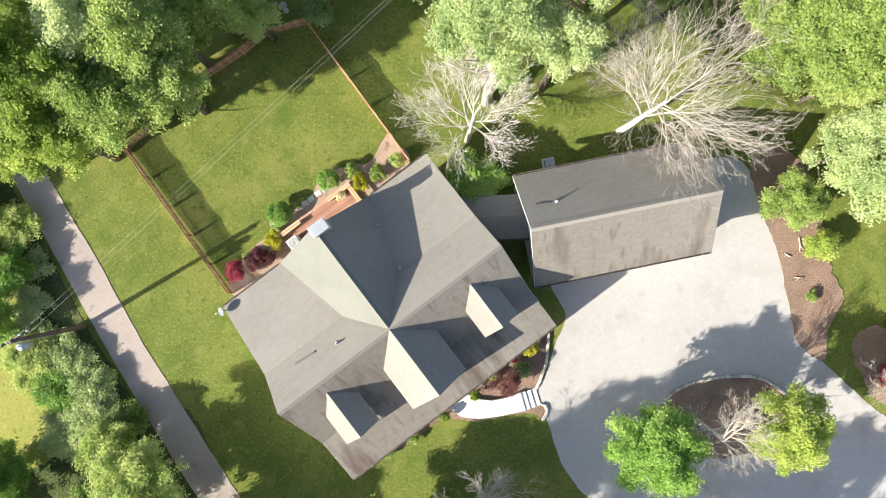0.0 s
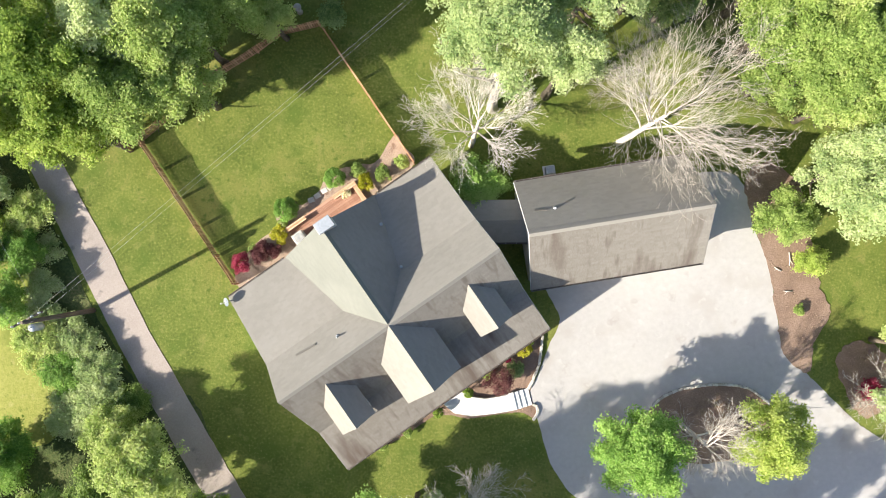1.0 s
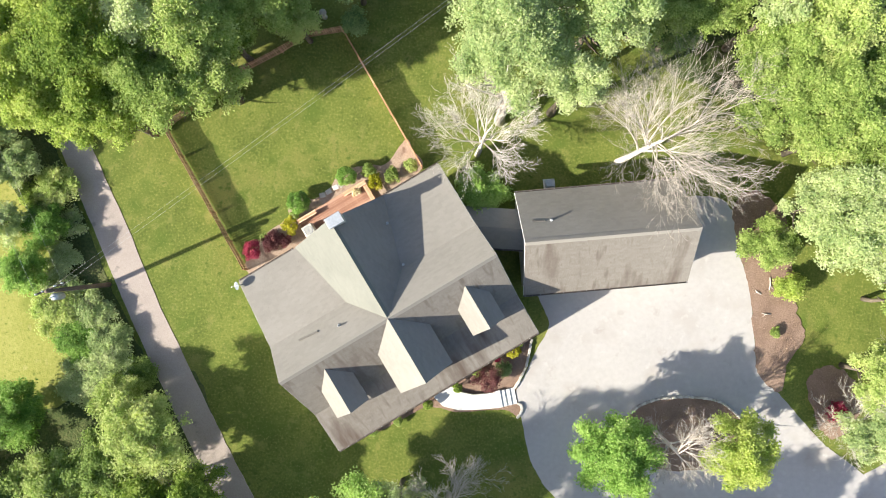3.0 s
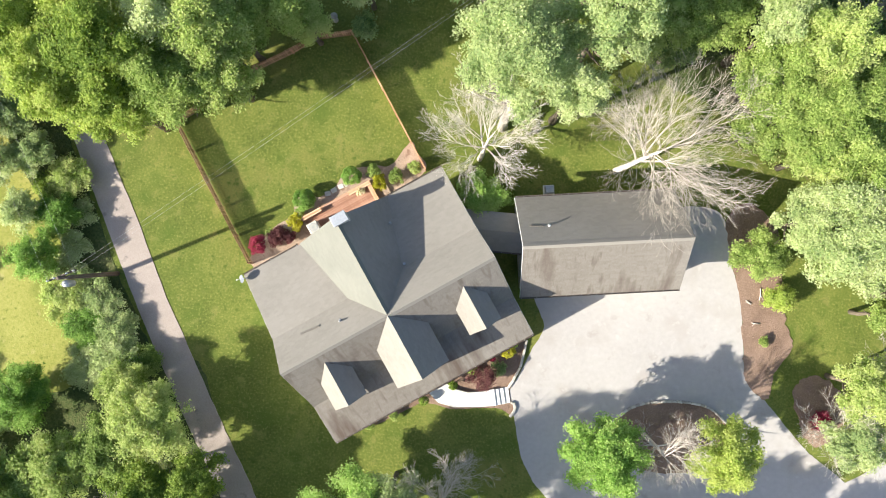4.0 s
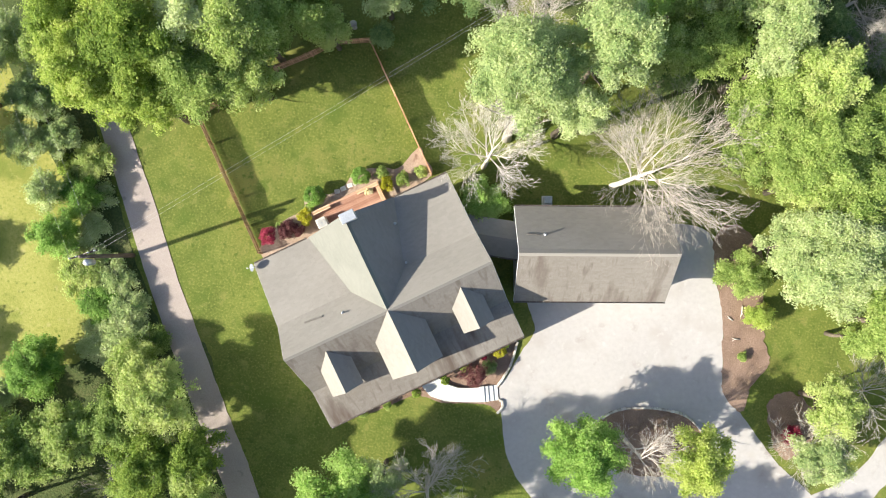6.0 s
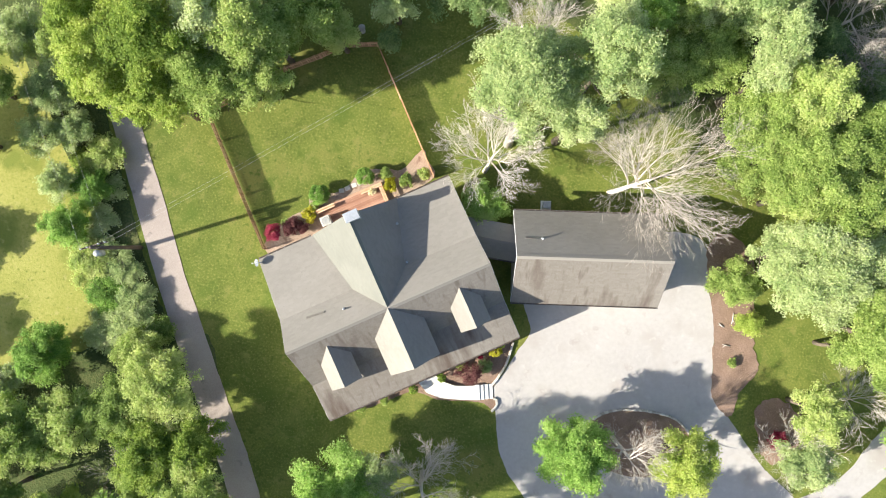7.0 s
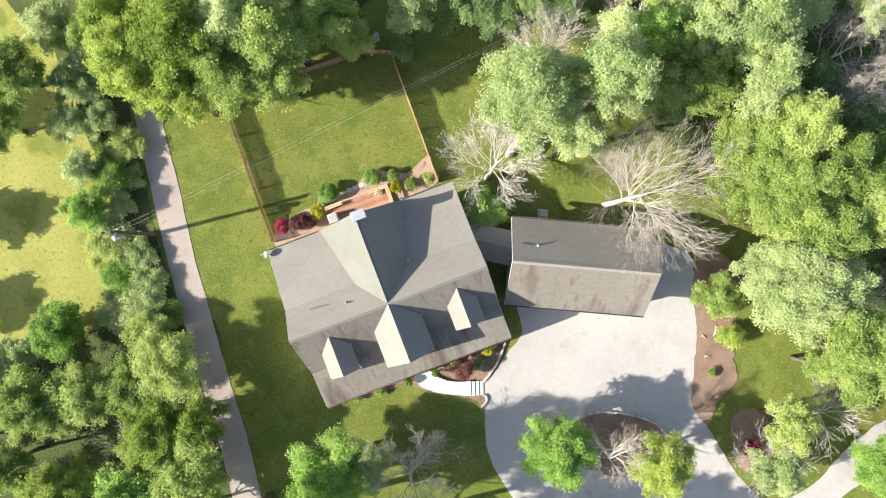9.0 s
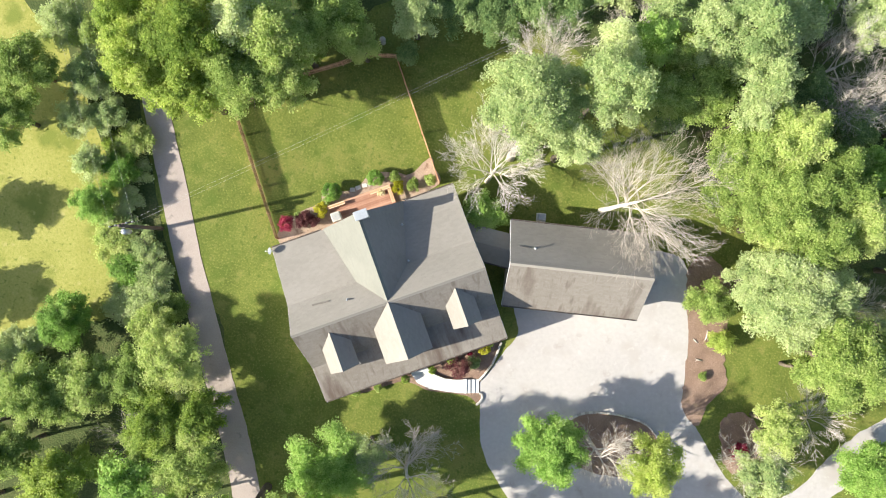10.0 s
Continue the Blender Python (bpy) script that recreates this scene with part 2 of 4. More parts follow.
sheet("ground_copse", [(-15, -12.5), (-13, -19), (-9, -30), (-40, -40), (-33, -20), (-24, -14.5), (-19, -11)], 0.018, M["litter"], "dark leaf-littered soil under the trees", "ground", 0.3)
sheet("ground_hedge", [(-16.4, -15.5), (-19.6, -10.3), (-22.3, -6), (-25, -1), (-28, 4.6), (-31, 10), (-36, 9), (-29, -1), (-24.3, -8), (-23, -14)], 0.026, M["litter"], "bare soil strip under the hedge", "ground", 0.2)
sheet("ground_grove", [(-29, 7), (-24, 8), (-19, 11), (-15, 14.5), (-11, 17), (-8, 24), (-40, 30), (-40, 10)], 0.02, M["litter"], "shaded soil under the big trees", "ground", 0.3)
sheet("road", [(-33, 14.9), (-30.1, 9.2), (-27.2, 3.8), (-23.95, -2.1), (-20.5, -8.3), (-17.4, -13.4), (-15.0, -17.2), (-12.3, -21.4), (-9.9, -25.8), (-4, -38), (-1.2, -38), (-7.6, -25.2), (-10.0, -20.7), (-12.4, -17.0), (-14.7, -13.4), (-18.55, -7.2), (-21.9, -1.2), (-24.95, 4.0), (-27.8, 9.6), (-30.5, 15.4)], 0.035, M["asphalt"], "narrow weathered asphalt lane with soft edges", "lane", 0.05)
sheet("pavement_driveway", [(6.9, -1.5), (7.62, -3.38), (8.65, -5.4), (8.0, -7.23), (7.38, -9.07), (6.93, -10.1), (7.05, -11.2), (7.4, -12.0), (8.03, -13.95), (8.8, -15.6), (10.5, -17.5), (13.5, -19.6), (18, -20.6), (23, -20), (27, -19), (33, -21), (37, -18), (33, -14.2), (30.2, -12.4), (28.6, -11.4), (26.9, -9.9), (25.3, -8.4), (23.7, -7.2), (23.2, -5.3), (22.4, -1.4), (21.3, 1.2), (20.5, 4.0), (18.5, 4.8), (12, 3)], 0.03, M["drive"], "pale concrete driveway and turning loop, faintly stained", "driveway", 0.06)
sheet("pavement_track", [(31.0, -14.5), (34.8, -10.95), (37.3, -6.35), (40.5, -2.56), (48, 4), (49.5, 1.5), (41.5, -5.1), (39.2, -8.8), (36.5, -12.5), (34, -17)], 0.036, M["drive"], "pale gravel track between trees", "track", 0.1)
sheet("ground_bed", [(20.6, 4.2), (22.0, 5.6), (24.2, 4.2), (25.2, 0.5), (25.9, -2.5), (26.6, -4.2), (25.6, -6.5), (25.3, -8.2), (23.7, -7.2), (23.2, -5.3), (22.4, -1.4), (21.3, 1.2)], 0.05, M["mulch"], "brown mulch bed along the driveway", "mulch bed", 0.17)
sheet("ground_bed_corner", [(27.2, -7.2), (28.6, -6.0), (30.5, -7), (31, -9.5), (29.4, -11.2), (28, -9.8)], 0.05, M["mulch"], "dark mulch bed with a red shrub", "mulch bed", 0.17)
sheet("ground_island", [(14.6, -11.6), (15.78, -10.21), (17.07, -9.66), (19.29, -9.3), (21.15, -9.42), (22.28, -10.06), (23.22, -10.9), (23.4, -12.4), (21.5, -13.9), (18.5, -14.6), (15.8, -14.2), (14.4, -13)], 0.06, M["mulch"], "mulched planting island inside the turning loop", "mulch bed", 0.06)
sheet("ground_bed_back", [(-13.0, -3.8), (-12.4, -2.1), (-11.5, -1.0), (-10.4, 0.0), (-10.45, 1.0), (-9.65, 1.8), (-8.75, 1.5), (-7.7, 2.4), (-7.3, 3.3), (-6.4, 4.0), (-4.95, 4.35), (-3.9, 4.6), (-2.8, 6.4), (-2.2, 5.7), (-1.4, 4.7), (-2.6, 3.2), (-5, 1.2), (-8, -1.3), (-11.5, -4.2)], 0.03, M["soil"], "bare planting bed behind the house", "mulch bed", 0.05)
sheet("ground_bed_front", [(-3.6, -14.5), (-2.6, -14.3), (-0.9, -13.2), (0.5, -12.2), (1.5, -12.05), (3.05, -12.2), (4.9, -11.85), (6.4, -11.7), (7.2, -12.0), (7.3, -11.4), (6.9, -10.3), (7.35, -8.4), (7.5, -6.4), (6.7, -5.6), (4.5, -7.0), (0, -10.4), (-3.6, -13.4)], 0.045, M["mulch"], "mulched flower bed along the front of the house", "mulch bed", 0.04)

# ---------------------------------------------------------------- roofs
SHINGLE_RNG = random.Random(5)


def slope_tabs(name, corner, along, length, down, run, material, parent, label=""):
    """Overlapping shingles on one roof slope, from the upper corner; joined, as they are too many to pick apart."""
    along, down = Vector(along).normalized(), Vector(down).normalized()
    up = along.cross(down)
    if up.z < 0:
        up = -up
    rows = max(2, round(run / 0.16))
    step = run / rows
    verts, faces = [], []
    for i in range(rows):
        s0, s1 = i * step - (0.03 if i else 0), (i + 1) * step
        a = -SHINGLE_RNG.random() * 0.3
        while a < length:
            b = a + SHINGLE_RNG.uniform(0.26, 0.42)
            a0, b0 = max(a, 0), min(b, length) - 0.001
            if b0 - a0 > 0.03:
                lift = 0.014 + SHINGLE_RNG.random() * 0.002
                k = len(verts)
                for aa, ss, hh in ((a0, s0, 0.003), (b0, s0, 0.003), (b0, s1, lift), (a0, s1, lift), (b0, s1, 0), (a0, s1, 0)):
                    verts.append(Vector(corner) + along * aa + down * ss + up * hh)
                faces += [(k, k + 1, k + 2, k + 3), (k + 3, k + 2, k + 4, k + 5)]
            a = b
    me = mesh_of(name, verts, faces, material)
    bm = bmesh.new()
    bm.from_mesh(me)
    for f in bm.faces:
        if f.normal.dot(up) < -0.1:
            f.normal_flip()
    bm.to_mesh(me)
    bm.free()
    ob = put(name, me, parent, None, label)
    ob["kind"] = "stuff"
    return ob


def slab(name, corner, along, length, down, run, thick, material, parent):
    along, down = Vector(along).normalized(), Vector(down).normalized()
    up = along.cross(down)
    if up.z < 0:
        up = -up
    c = Vector(corner)
    top = [c, c + along * length, c + along * length + down * run, c + down * run]
    verts = [p - up * 0.002 for p in top] + [p - up * thick for p in top]
    faces = [(0, 1, 2, 3), (4, 7, 6, 5), (0, 4, 5, 1), (1, 5, 6, 2), (2, 6, 7, 3), (3, 7, 4, 0)]
    me = mesh_of(name, verts, faces, material)
    bm = bmesh.new()
    bm.from_mesh(me)
    bmesh.ops.recalc_face_normals(bm, faces=bm.faces)
    bm.to_mesh(me)
    bm.free()
    return put(name, me, parent)


def slope(parent, x0, x1, y0, z0, y1, z1, material, label=""):
    """A slope that falls in y; x0..x1 along the ridge."""
    d = Vector((0, y1 - y0, z1 - z0))
    slab("roof_board", (x0, y0, z0), (1, 0, 0), x1 - x0, d, d.length, 0.12, M["deck_board"], parent)
    slope_tabs("roof_shingles", (x0, y0, z0), (1, 0, 0), x1 - x0, d, d.length, material, parent, label)


def slope_x(parent, y0, y1, x0, z0, x1, z1, material, label="", thick=0.1):
    """A slope that falls in x; y0..y1 along the ridge."""
    d = Vector((x1 - x0, 0, z1 - z0))
    slab("roof_board", (x0, min(y0, y1), z0), (0, 1, 0), abs(y1 - y0), d, d.length, thick, M["deck_board"], parent)
    slope_tabs("roof_shingles", (x0, min(y0, y1), z0), (0, 1, 0), abs(y1 - y0), d, d.length, material, parent, label)


def ridge_caps(parent, a, b, fall, material):
    """Bent cap shingles over a level ridge from a to b."""
    a, b = Vector(a), Vector(b)
    n = max(2, round((b - a).length / 0.3))
    step = (b - a).length / n
    h, t = 0.19, 0.04
    verts = [(0, -h, -h * fall + t), (0, 0, t), (0, h, -h * fall + t), (step * 0.995, -h, -h * fall + t + 0.002), (step * 0.995, 0, t + 0.002), (step * 0.995, h, -h * fall + t + 0.002)]
    verts += [(x, y, z - 0.025) for x, y, z in verts]
    faces = [(0, 1, 4, 3)[::-1], (1, 2, 5, 4)[::-1], (3, 4, 10, 9), (4, 5, 11, 10), (0, 6, 7, 1), (1, 7, 8, 2), (0, 3, 9, 6), (2, 8, 11, 5)]
    me = mesh_of("ridge_cap", verts, faces, material)
    turn = Matrix.Rotation(math.atan2(b.y - a.y, b.x - a.x), 4, "Z")
    for i in range(n):
        put("ridge_cap", me, parent, Matrix.Translation(a + (b - a) * (i / n)) @ turn)


def gutter(parent, x0, x1, y, z, side, clip=0.62):
    """An open gutter along an eave, with pale hanger clips as parts of their own."""
    o = [(0, 0), (side * 0.11, 0), (side * 0.12, 0.1), (side * 0.105, 0.1), (side * 0.095, 0.015), (side * 0.01, 0.015), (side * 0.01, 0.08), (0, 0.08)]
    me = prism_mesh("gutter", [(y + p, z - 0.1 + q) for p, q in o], x0, x1, M["gutter"])
    g = put("gutter", me, parent, None, "dark brown eaves gutter with pale hangers")
    c = box_mesh("hanger", (0.025, 0.05, 0.02), M["steel"], 0.003)
    n = int((x1 - x0) / clip)
    for i in range(n + 1):
        put("hanger", c, g, Matrix.Translation((x0 + 0.1 + (x1 - x0 - 0.2) * i / n, y + side * 0.06, z + 0.012)))


def vent_pipe(parent, x, y, z, h=0.35):
    lines = [[(Vector((x, y, z - 0.3)), 0.05), (Vector((x, y, z + h)), 0.05)], [(Vector((x, y, z - 0.1)), 0.14), (Vector((x, y, z + 0.06)), 0.07)]]
    put("vent_pipe", tubes_mesh("vent_pipe", lines, M["steel"], 8), parent, None, "grey plumbing vent pipe")


def slab_mesh_flat(a, b, w):
    """A thin dark strip that lies on a slope falling towards +y."""
    a, b = Vector(a), Vector(b)
    f = Vector((0, w, -w * 0.97))
    up = Vector((0, 0.02, 0.03))
    v = [a + up, b + up, b + f + up, a + f + up, a, b, b + f, a + f]
    return mesh_of("roof_patch", v, [(0, 3, 2, 1), (0, 1, 5, 4), (1, 2, 6, 5), (2, 3, 7, 6), (3, 0, 4, 7)], M["strip_dark"])


# the house: x along the ridge, y to the back garden
house = empty("house", pose(-2.15, -5.43, 0, 0, 0, 37.15), "one-and-a-half storey house with a tan shingle roof, gables and dormers", "house")
HL, RIDGE = 7.52, 6.66
BACK, BACK_BEND, FRONT_BEND, FRONT = (6.8, 3.32), (2.1, 4.62), (-3.08, 3.83), (-5.92, 3.4)
slope(house, -HL, HL, 0, RIDGE, *BACK_BEND, M["shingle"])
slope(house, -HL, HL, *BACK_BEND, *BACK, M["shingle"])
slope(house, -HL, HL, 0, RIDGE, *FRONT_BEND, M["shingle_stained"])
slope(house, -HL, HL, *FRONT_BEND, *FRONT, M["shingle_stained"], "stained brown shingles over the porch")
d = 0.16
put("wall", prism_mesh("wall", [(5.7, 0.0), (5.7, 3.42), (2.1, 4.6 - d), (0, RIDGE - d * 1.3), (-3.06, 3.8 - d), (-3.5, 3.55), (-3.5, 0.0)], -7.0, 7.0, M["siding"]), house, None, "pale painted siding")
for x in (-6.8, -2.4, 2.4, 6.8):
    put("porch_post", box_mesh("porch_post", (0.18, 0.18, 3.05), M["white"], 0.02, (x, -5.4, 1.82)), house)
put("porch_floor", box_mesh("porch_floor", (14.0, 2.1, 0.36), M["concrete"], 0.02, (0, -4.6, 0.18)), house)
# back gable; its -x slope is greyer and darker than the other shingles
slope_x(house, 0.0, 6.86, 0, RIDGE, -3.25, 3.31, M["shingle_grey"], "greyer, slightly darker shingles")
slope_x(house, 0.0, 6.86, 0, RIDGE, 3.4, 3.31, M["shingle"])
put("gable_wall", mesh_of("gable_wall", [(-2.85, 6.2, 0), (2.85, 6.2, 0), (2.85, 6.2, 3.3), (0, 6.2, RIDGE - 0.4), (-2.85, 6.2, 3.3), (-2.85, 5.5, 0), (2.85, 5.5, 0), (2.85, 5.5, 3.3), (0, 5.5, RIDGE - 0.4), (-2.85, 5.5, 3.3)], [(0, 1, 2, 3, 4)[::-1], (5, 6, 7, 8, 9), (0, 5, 9, 4), (1, 2, 7, 6), (4, 9, 8, 3), (3, 8, 7, 2)], M["siding"]), house)
# front gable and dormers


def front_gable(x, half, y_ridge, y_front, z_ridge, z_eave, name, dark):
    g = put(name, None, house)
    slope_x(g, y_ridge, y_front, x, z_ridge, x - half, z_eave, M["shingle"], "", 0.08)
    slope_x(g, y_ridge, y_front, x, z_ridge, x + half, z_eave, dark, "", 0.08)
    ridge_caps(g, (x, y_ridge, z_ridge), (x, y_front, z_ridge), (z_ridge - z_eave) / half, M["shingle"])
    k, y1 = half - 0.22, y_front + 0.3
    o = [(x - k, 3.3), (x + k, 3.3), (x + k, z_eave + 0.05), (x, z_ridge - 0.16), (x - k, z_eave + 0.05)]
    v = [(a, y1, b) for a, b in o] + [(a, y_ridge, b) for a, b in o]
    f = [(0, 1, 2, 3, 4), (5, 9, 8, 7, 6)] + [(i, i + 5, (i + 1) % 5 + 5, (i + 1) % 5) for i in range(5)]
    put("wall", mesh_of("wall", v, f, M["siding"]), g)
    for s in (-1, 1):
        a, b = Vector((x, y_front - 0.012, z_ridge - 0.09)), Vector((x + s * half, y_front - 0.012, z_eave - 0.09))
        put("barge_board", slab_mesh(a, b, 0.14), g)
    return g


def slab_mesh(a, b, deep):
    v = [a, b, b - Vector((0, 0, deep)), a - Vector((0, 0, deep))]
    v = v + [p + Vector((0, 0.03, 0)) for p in v]
    return mesh_of("barge_board", v, [(0, 1, 2, 3), (7, 6, 5, 4), (0, 4, 5, 1), (1, 5, 6, 2), (2, 6, 7, 3), (3, 7, 4, 0)], M["white"])


front_gable(0.0, 1.86, 0.0, -4.48, RIDGE, 5.1, "front_gable", M["shingle"])
front_gable(4.95, 1.14, -0.72, -3.74, 5.98, 4.94, "dormer", M["shingle"])
front_gable(-4.93, 1.14, -0.72, -3.82, 5.98, 4.94, "dormer", M["shingle"])
ridge_caps(house, (-HL, 0, RIDGE), (HL, 0, RIDGE), 0.93, M["shingle"])
ridge_caps(house, (0, 0.1, RIDGE), (0, 6.3, RIDGE), 1.0, M["shingle_grey"])
gutter(house, -HL, HL, FRONT[0], FRONT[1], -1)
gutter(house, -HL, -3.4, BACK[0], BACK[1], 1)
gutter(house, 3.5, HL, BACK[0], BACK[1], 1)
for s in (-1, 1):
    x = s * (HL - 0.015)
    for (ya, za), (yb, zb) in (((0, RIDGE), BACK_BEND), (BACK_BEND, BACK), ((0, RIDGE), FRONT_BEND), (FRONT_BEND, FRONT)):
        v = [(x, ya, za - 0.02), (x, yb, zb - 0.02), (x, yb, zb - 0.22), (x, ya, za - 0.22)]
        v = v + [(x + s * 0.03, p, q) for _, p, q in v]
        put("rake_board", mesh_of("rake_board", v, [(0, 1, 2, 3), (7, 6, 5, 4), (0, 4, 5, 1), (1, 5, 6, 2), (2, 6, 7, 3), (3, 7, 4, 0)], M["white"]), house)
vent_pipe(house, -2.91, 1.09, 5.6)
vent_pipe(house, 2.7, 5.1, 4.0)
vent_pipe(house, 2.3, 2.3, 4.57)
# thin dark strip along the back slope, near the vent pipe
put("roof_patch", slab_mesh_flat((-5.6, 1.52, 5.23), (-4.3, 1.4, 5.35), 0.1), house, None, "thin dark strip on the roof slope")
chimney = put("chimney", box_mesh("chimney", (0.9, 0.6, 7.0), M["siding"], 0.02, (0.3, 6.58, 3.5)), house, None, "boxed chimney clad in pale siding")
put("chimney_cap", box_mesh("chimney_cap", (1.02, 0.68, 0.1), M["steel"], 0.02, (0.3, 6.6, 7.1)), chimney, None, "pale grey sheet-metal chimney cap")

# the garage: x along its ridge
garage = empty("garage", pose(10.87, 1.06, 0, 0, 0, 11.4), "detached garage with a weathered tan shingle gable roof", "garage")
GL = 5.4
slope(garage, -GL, GL, 0, 5.97, 3.3, 2.94, M["shingle"])
slope(garage, -GL, GL, 0, 5.97, -3.43, 2.94, M["shingle_stained"], "stained weathered shingles")
ridge_caps(garage, (-GL, 0, 5.97), (GL, 0, 5.97), 0.9, M["shingle"])
put("wall", prism_mesh("wall", [(2.85, 0), (2.85, 3.15), (0, 5.75), (-3.0, 3.12), (-3.0, 0)], -5.1, 5.1, M["siding"]), garage, None, "pale painted siding")
gutter(garage, -GL, GL, -3.43, 2.94, -1, 0.5)
gutter(garage, -GL, GL, 3.3, 2.94, 1, 0.5)
for s in (-1, 1):
    x = s * (GL - 0.015)
    for yb in (3.3, -3.43):
        v = [(x, 0, 5.95), (x, yb, 2.92), (x, yb, 2.74), (x, 0, 5.77)]
        v = v + [(x + s * 0.03, p, q) for _, p, q in v]
        put("rake_board", mesh_of("rake_board", v, [(0, 1, 2, 3), (7, 6, 5, 4), (0, 4, 5, 1), (1, 5, 6, 2), (2, 6, 7, 3), (3, 7, 4, 0)], M["white"]), garage)
vent_pipe(garage, -3.5, 1.25, 4.85)
put("roof_patch", slab_mesh_flat((-4.7, 1.25, 4.86), (-3.9, 1.2, 4.9), 0.1), garage, None, "thin dark strip on the roof slope")

# the covered link between house and garage
link = empty("breezeway", pose(4.25, 0.85, 0, 0, 0, 3.0), "low shingled breezeway between house and garage", "breezeway")
slope(link, -2.6, 1.9, 0, 3.1, 1.3, 2.6, M["shingle"])
slope(link, -2.6, 1.9, 0, 3.1, -1.35, 2.6, M["shingle"])
ridge_caps(link, (-2.6, 0, 3.1), (1.9, 0, 3.1), 0.38, M["shingle"])
put("wall", prism_mesh("wall", [(1.0, 0), (1.0, 2.6), (0, 2.96), (-1.0, 2.56), (-1.0, 0)], -2.3, 1.6, M["siding"]), link)
gutter(link, -1.2, 1.75, -1.35, 2.6, -1)

# ---------------------------------------------------------------- trees


def crown_mesh(name, rx, rz, material, seed, density=620, leaf=0.3, lobes=0.4, ragged=0.4):
    """Many small leaves in clumps: rx across, rz in height; centred on the origin."""
    g = np.random.default_rng(seed)
    nc = max(46, int(9 * rx * rx))
    d = g.normal(size=(nc, 3))
    d[:, 2] = np.where(d[:, 2] < -0.12, -d[:, 2], d[:, 2])
    d /= np.linalg.norm(d, axis=1)[:, None]
    az = np.arctan2(d[:, 1], d[:, 0])
    ph = g.uniform(0, 6.28, 4)
    lobe = 1 + lobes * (0.5 * np.sin(2 * az + ph[0]) * np.abs(d[:, 0]) + 0.5 * np.sin(3 * az + ph[1]) + 0.4 * np.sin(5 * az + ph[2] + 3 * d[:, 2])) * 0.6
    rad = (0.45 + 0.55 * g.random(nc) ** 0.6 + 0.16 * (g.random(nc) > 0.86)) * lobe
    c = d * rad[:, None] * np.array([rx, rx, rz])
    rc = min(0.24 + 0.15 * rx, 0.42 * rx) * g.uniform(0.55, 1.15, nc)
    if lobes < 0.1:
        c = d * 0.74 * np.array([rx, rx, rz])
        rc = np.full(nc, 0.3 * rx)
    nl = np.maximum(12, (density * rx * rx * rc ** 2 / (rc ** 2).sum()).astype(int))
    idx = np.repeat(np.arange(nc), nl)
    n = len(idx)
    e = g.normal(size=(n, 3))
    e[:, 2] += 0.6
    e /= np.linalg.norm(e, axis=1)[:, None]
    p = c[idx] + e * (rc[idx] * (0.55 + ragged * 1.5 * g.random(n) ** 2 + 0.2 * g.random(n)))[:, None] * np.array([1, 1, 0.75])
    nrm = e * 0.8 + g.normal(size=(n, 3)) * 0.45 + np.array([0, 0, 0.5])
    nrm /= np.linalg.norm(nrm, axis=1)[:, None]
    t = np.cross(nrm, g.normal(size=(n, 3)))
    t /= np.linalg.norm(t, axis=1)[:, None] + 1e-9
    b = np.cross(nrm, t)
    ln = (leaf * g.uniform(0.5, 1.15, n))[:, None]
    q = np.stack([p - t * ln * 0.5 + b * ln * 0.42, p - t * ln * 0.42 - b * ln * 0.42, p + t * ln * 0.55 - nrm * ln * 0.15], 1)
    return quads_mesh(name, q, material)


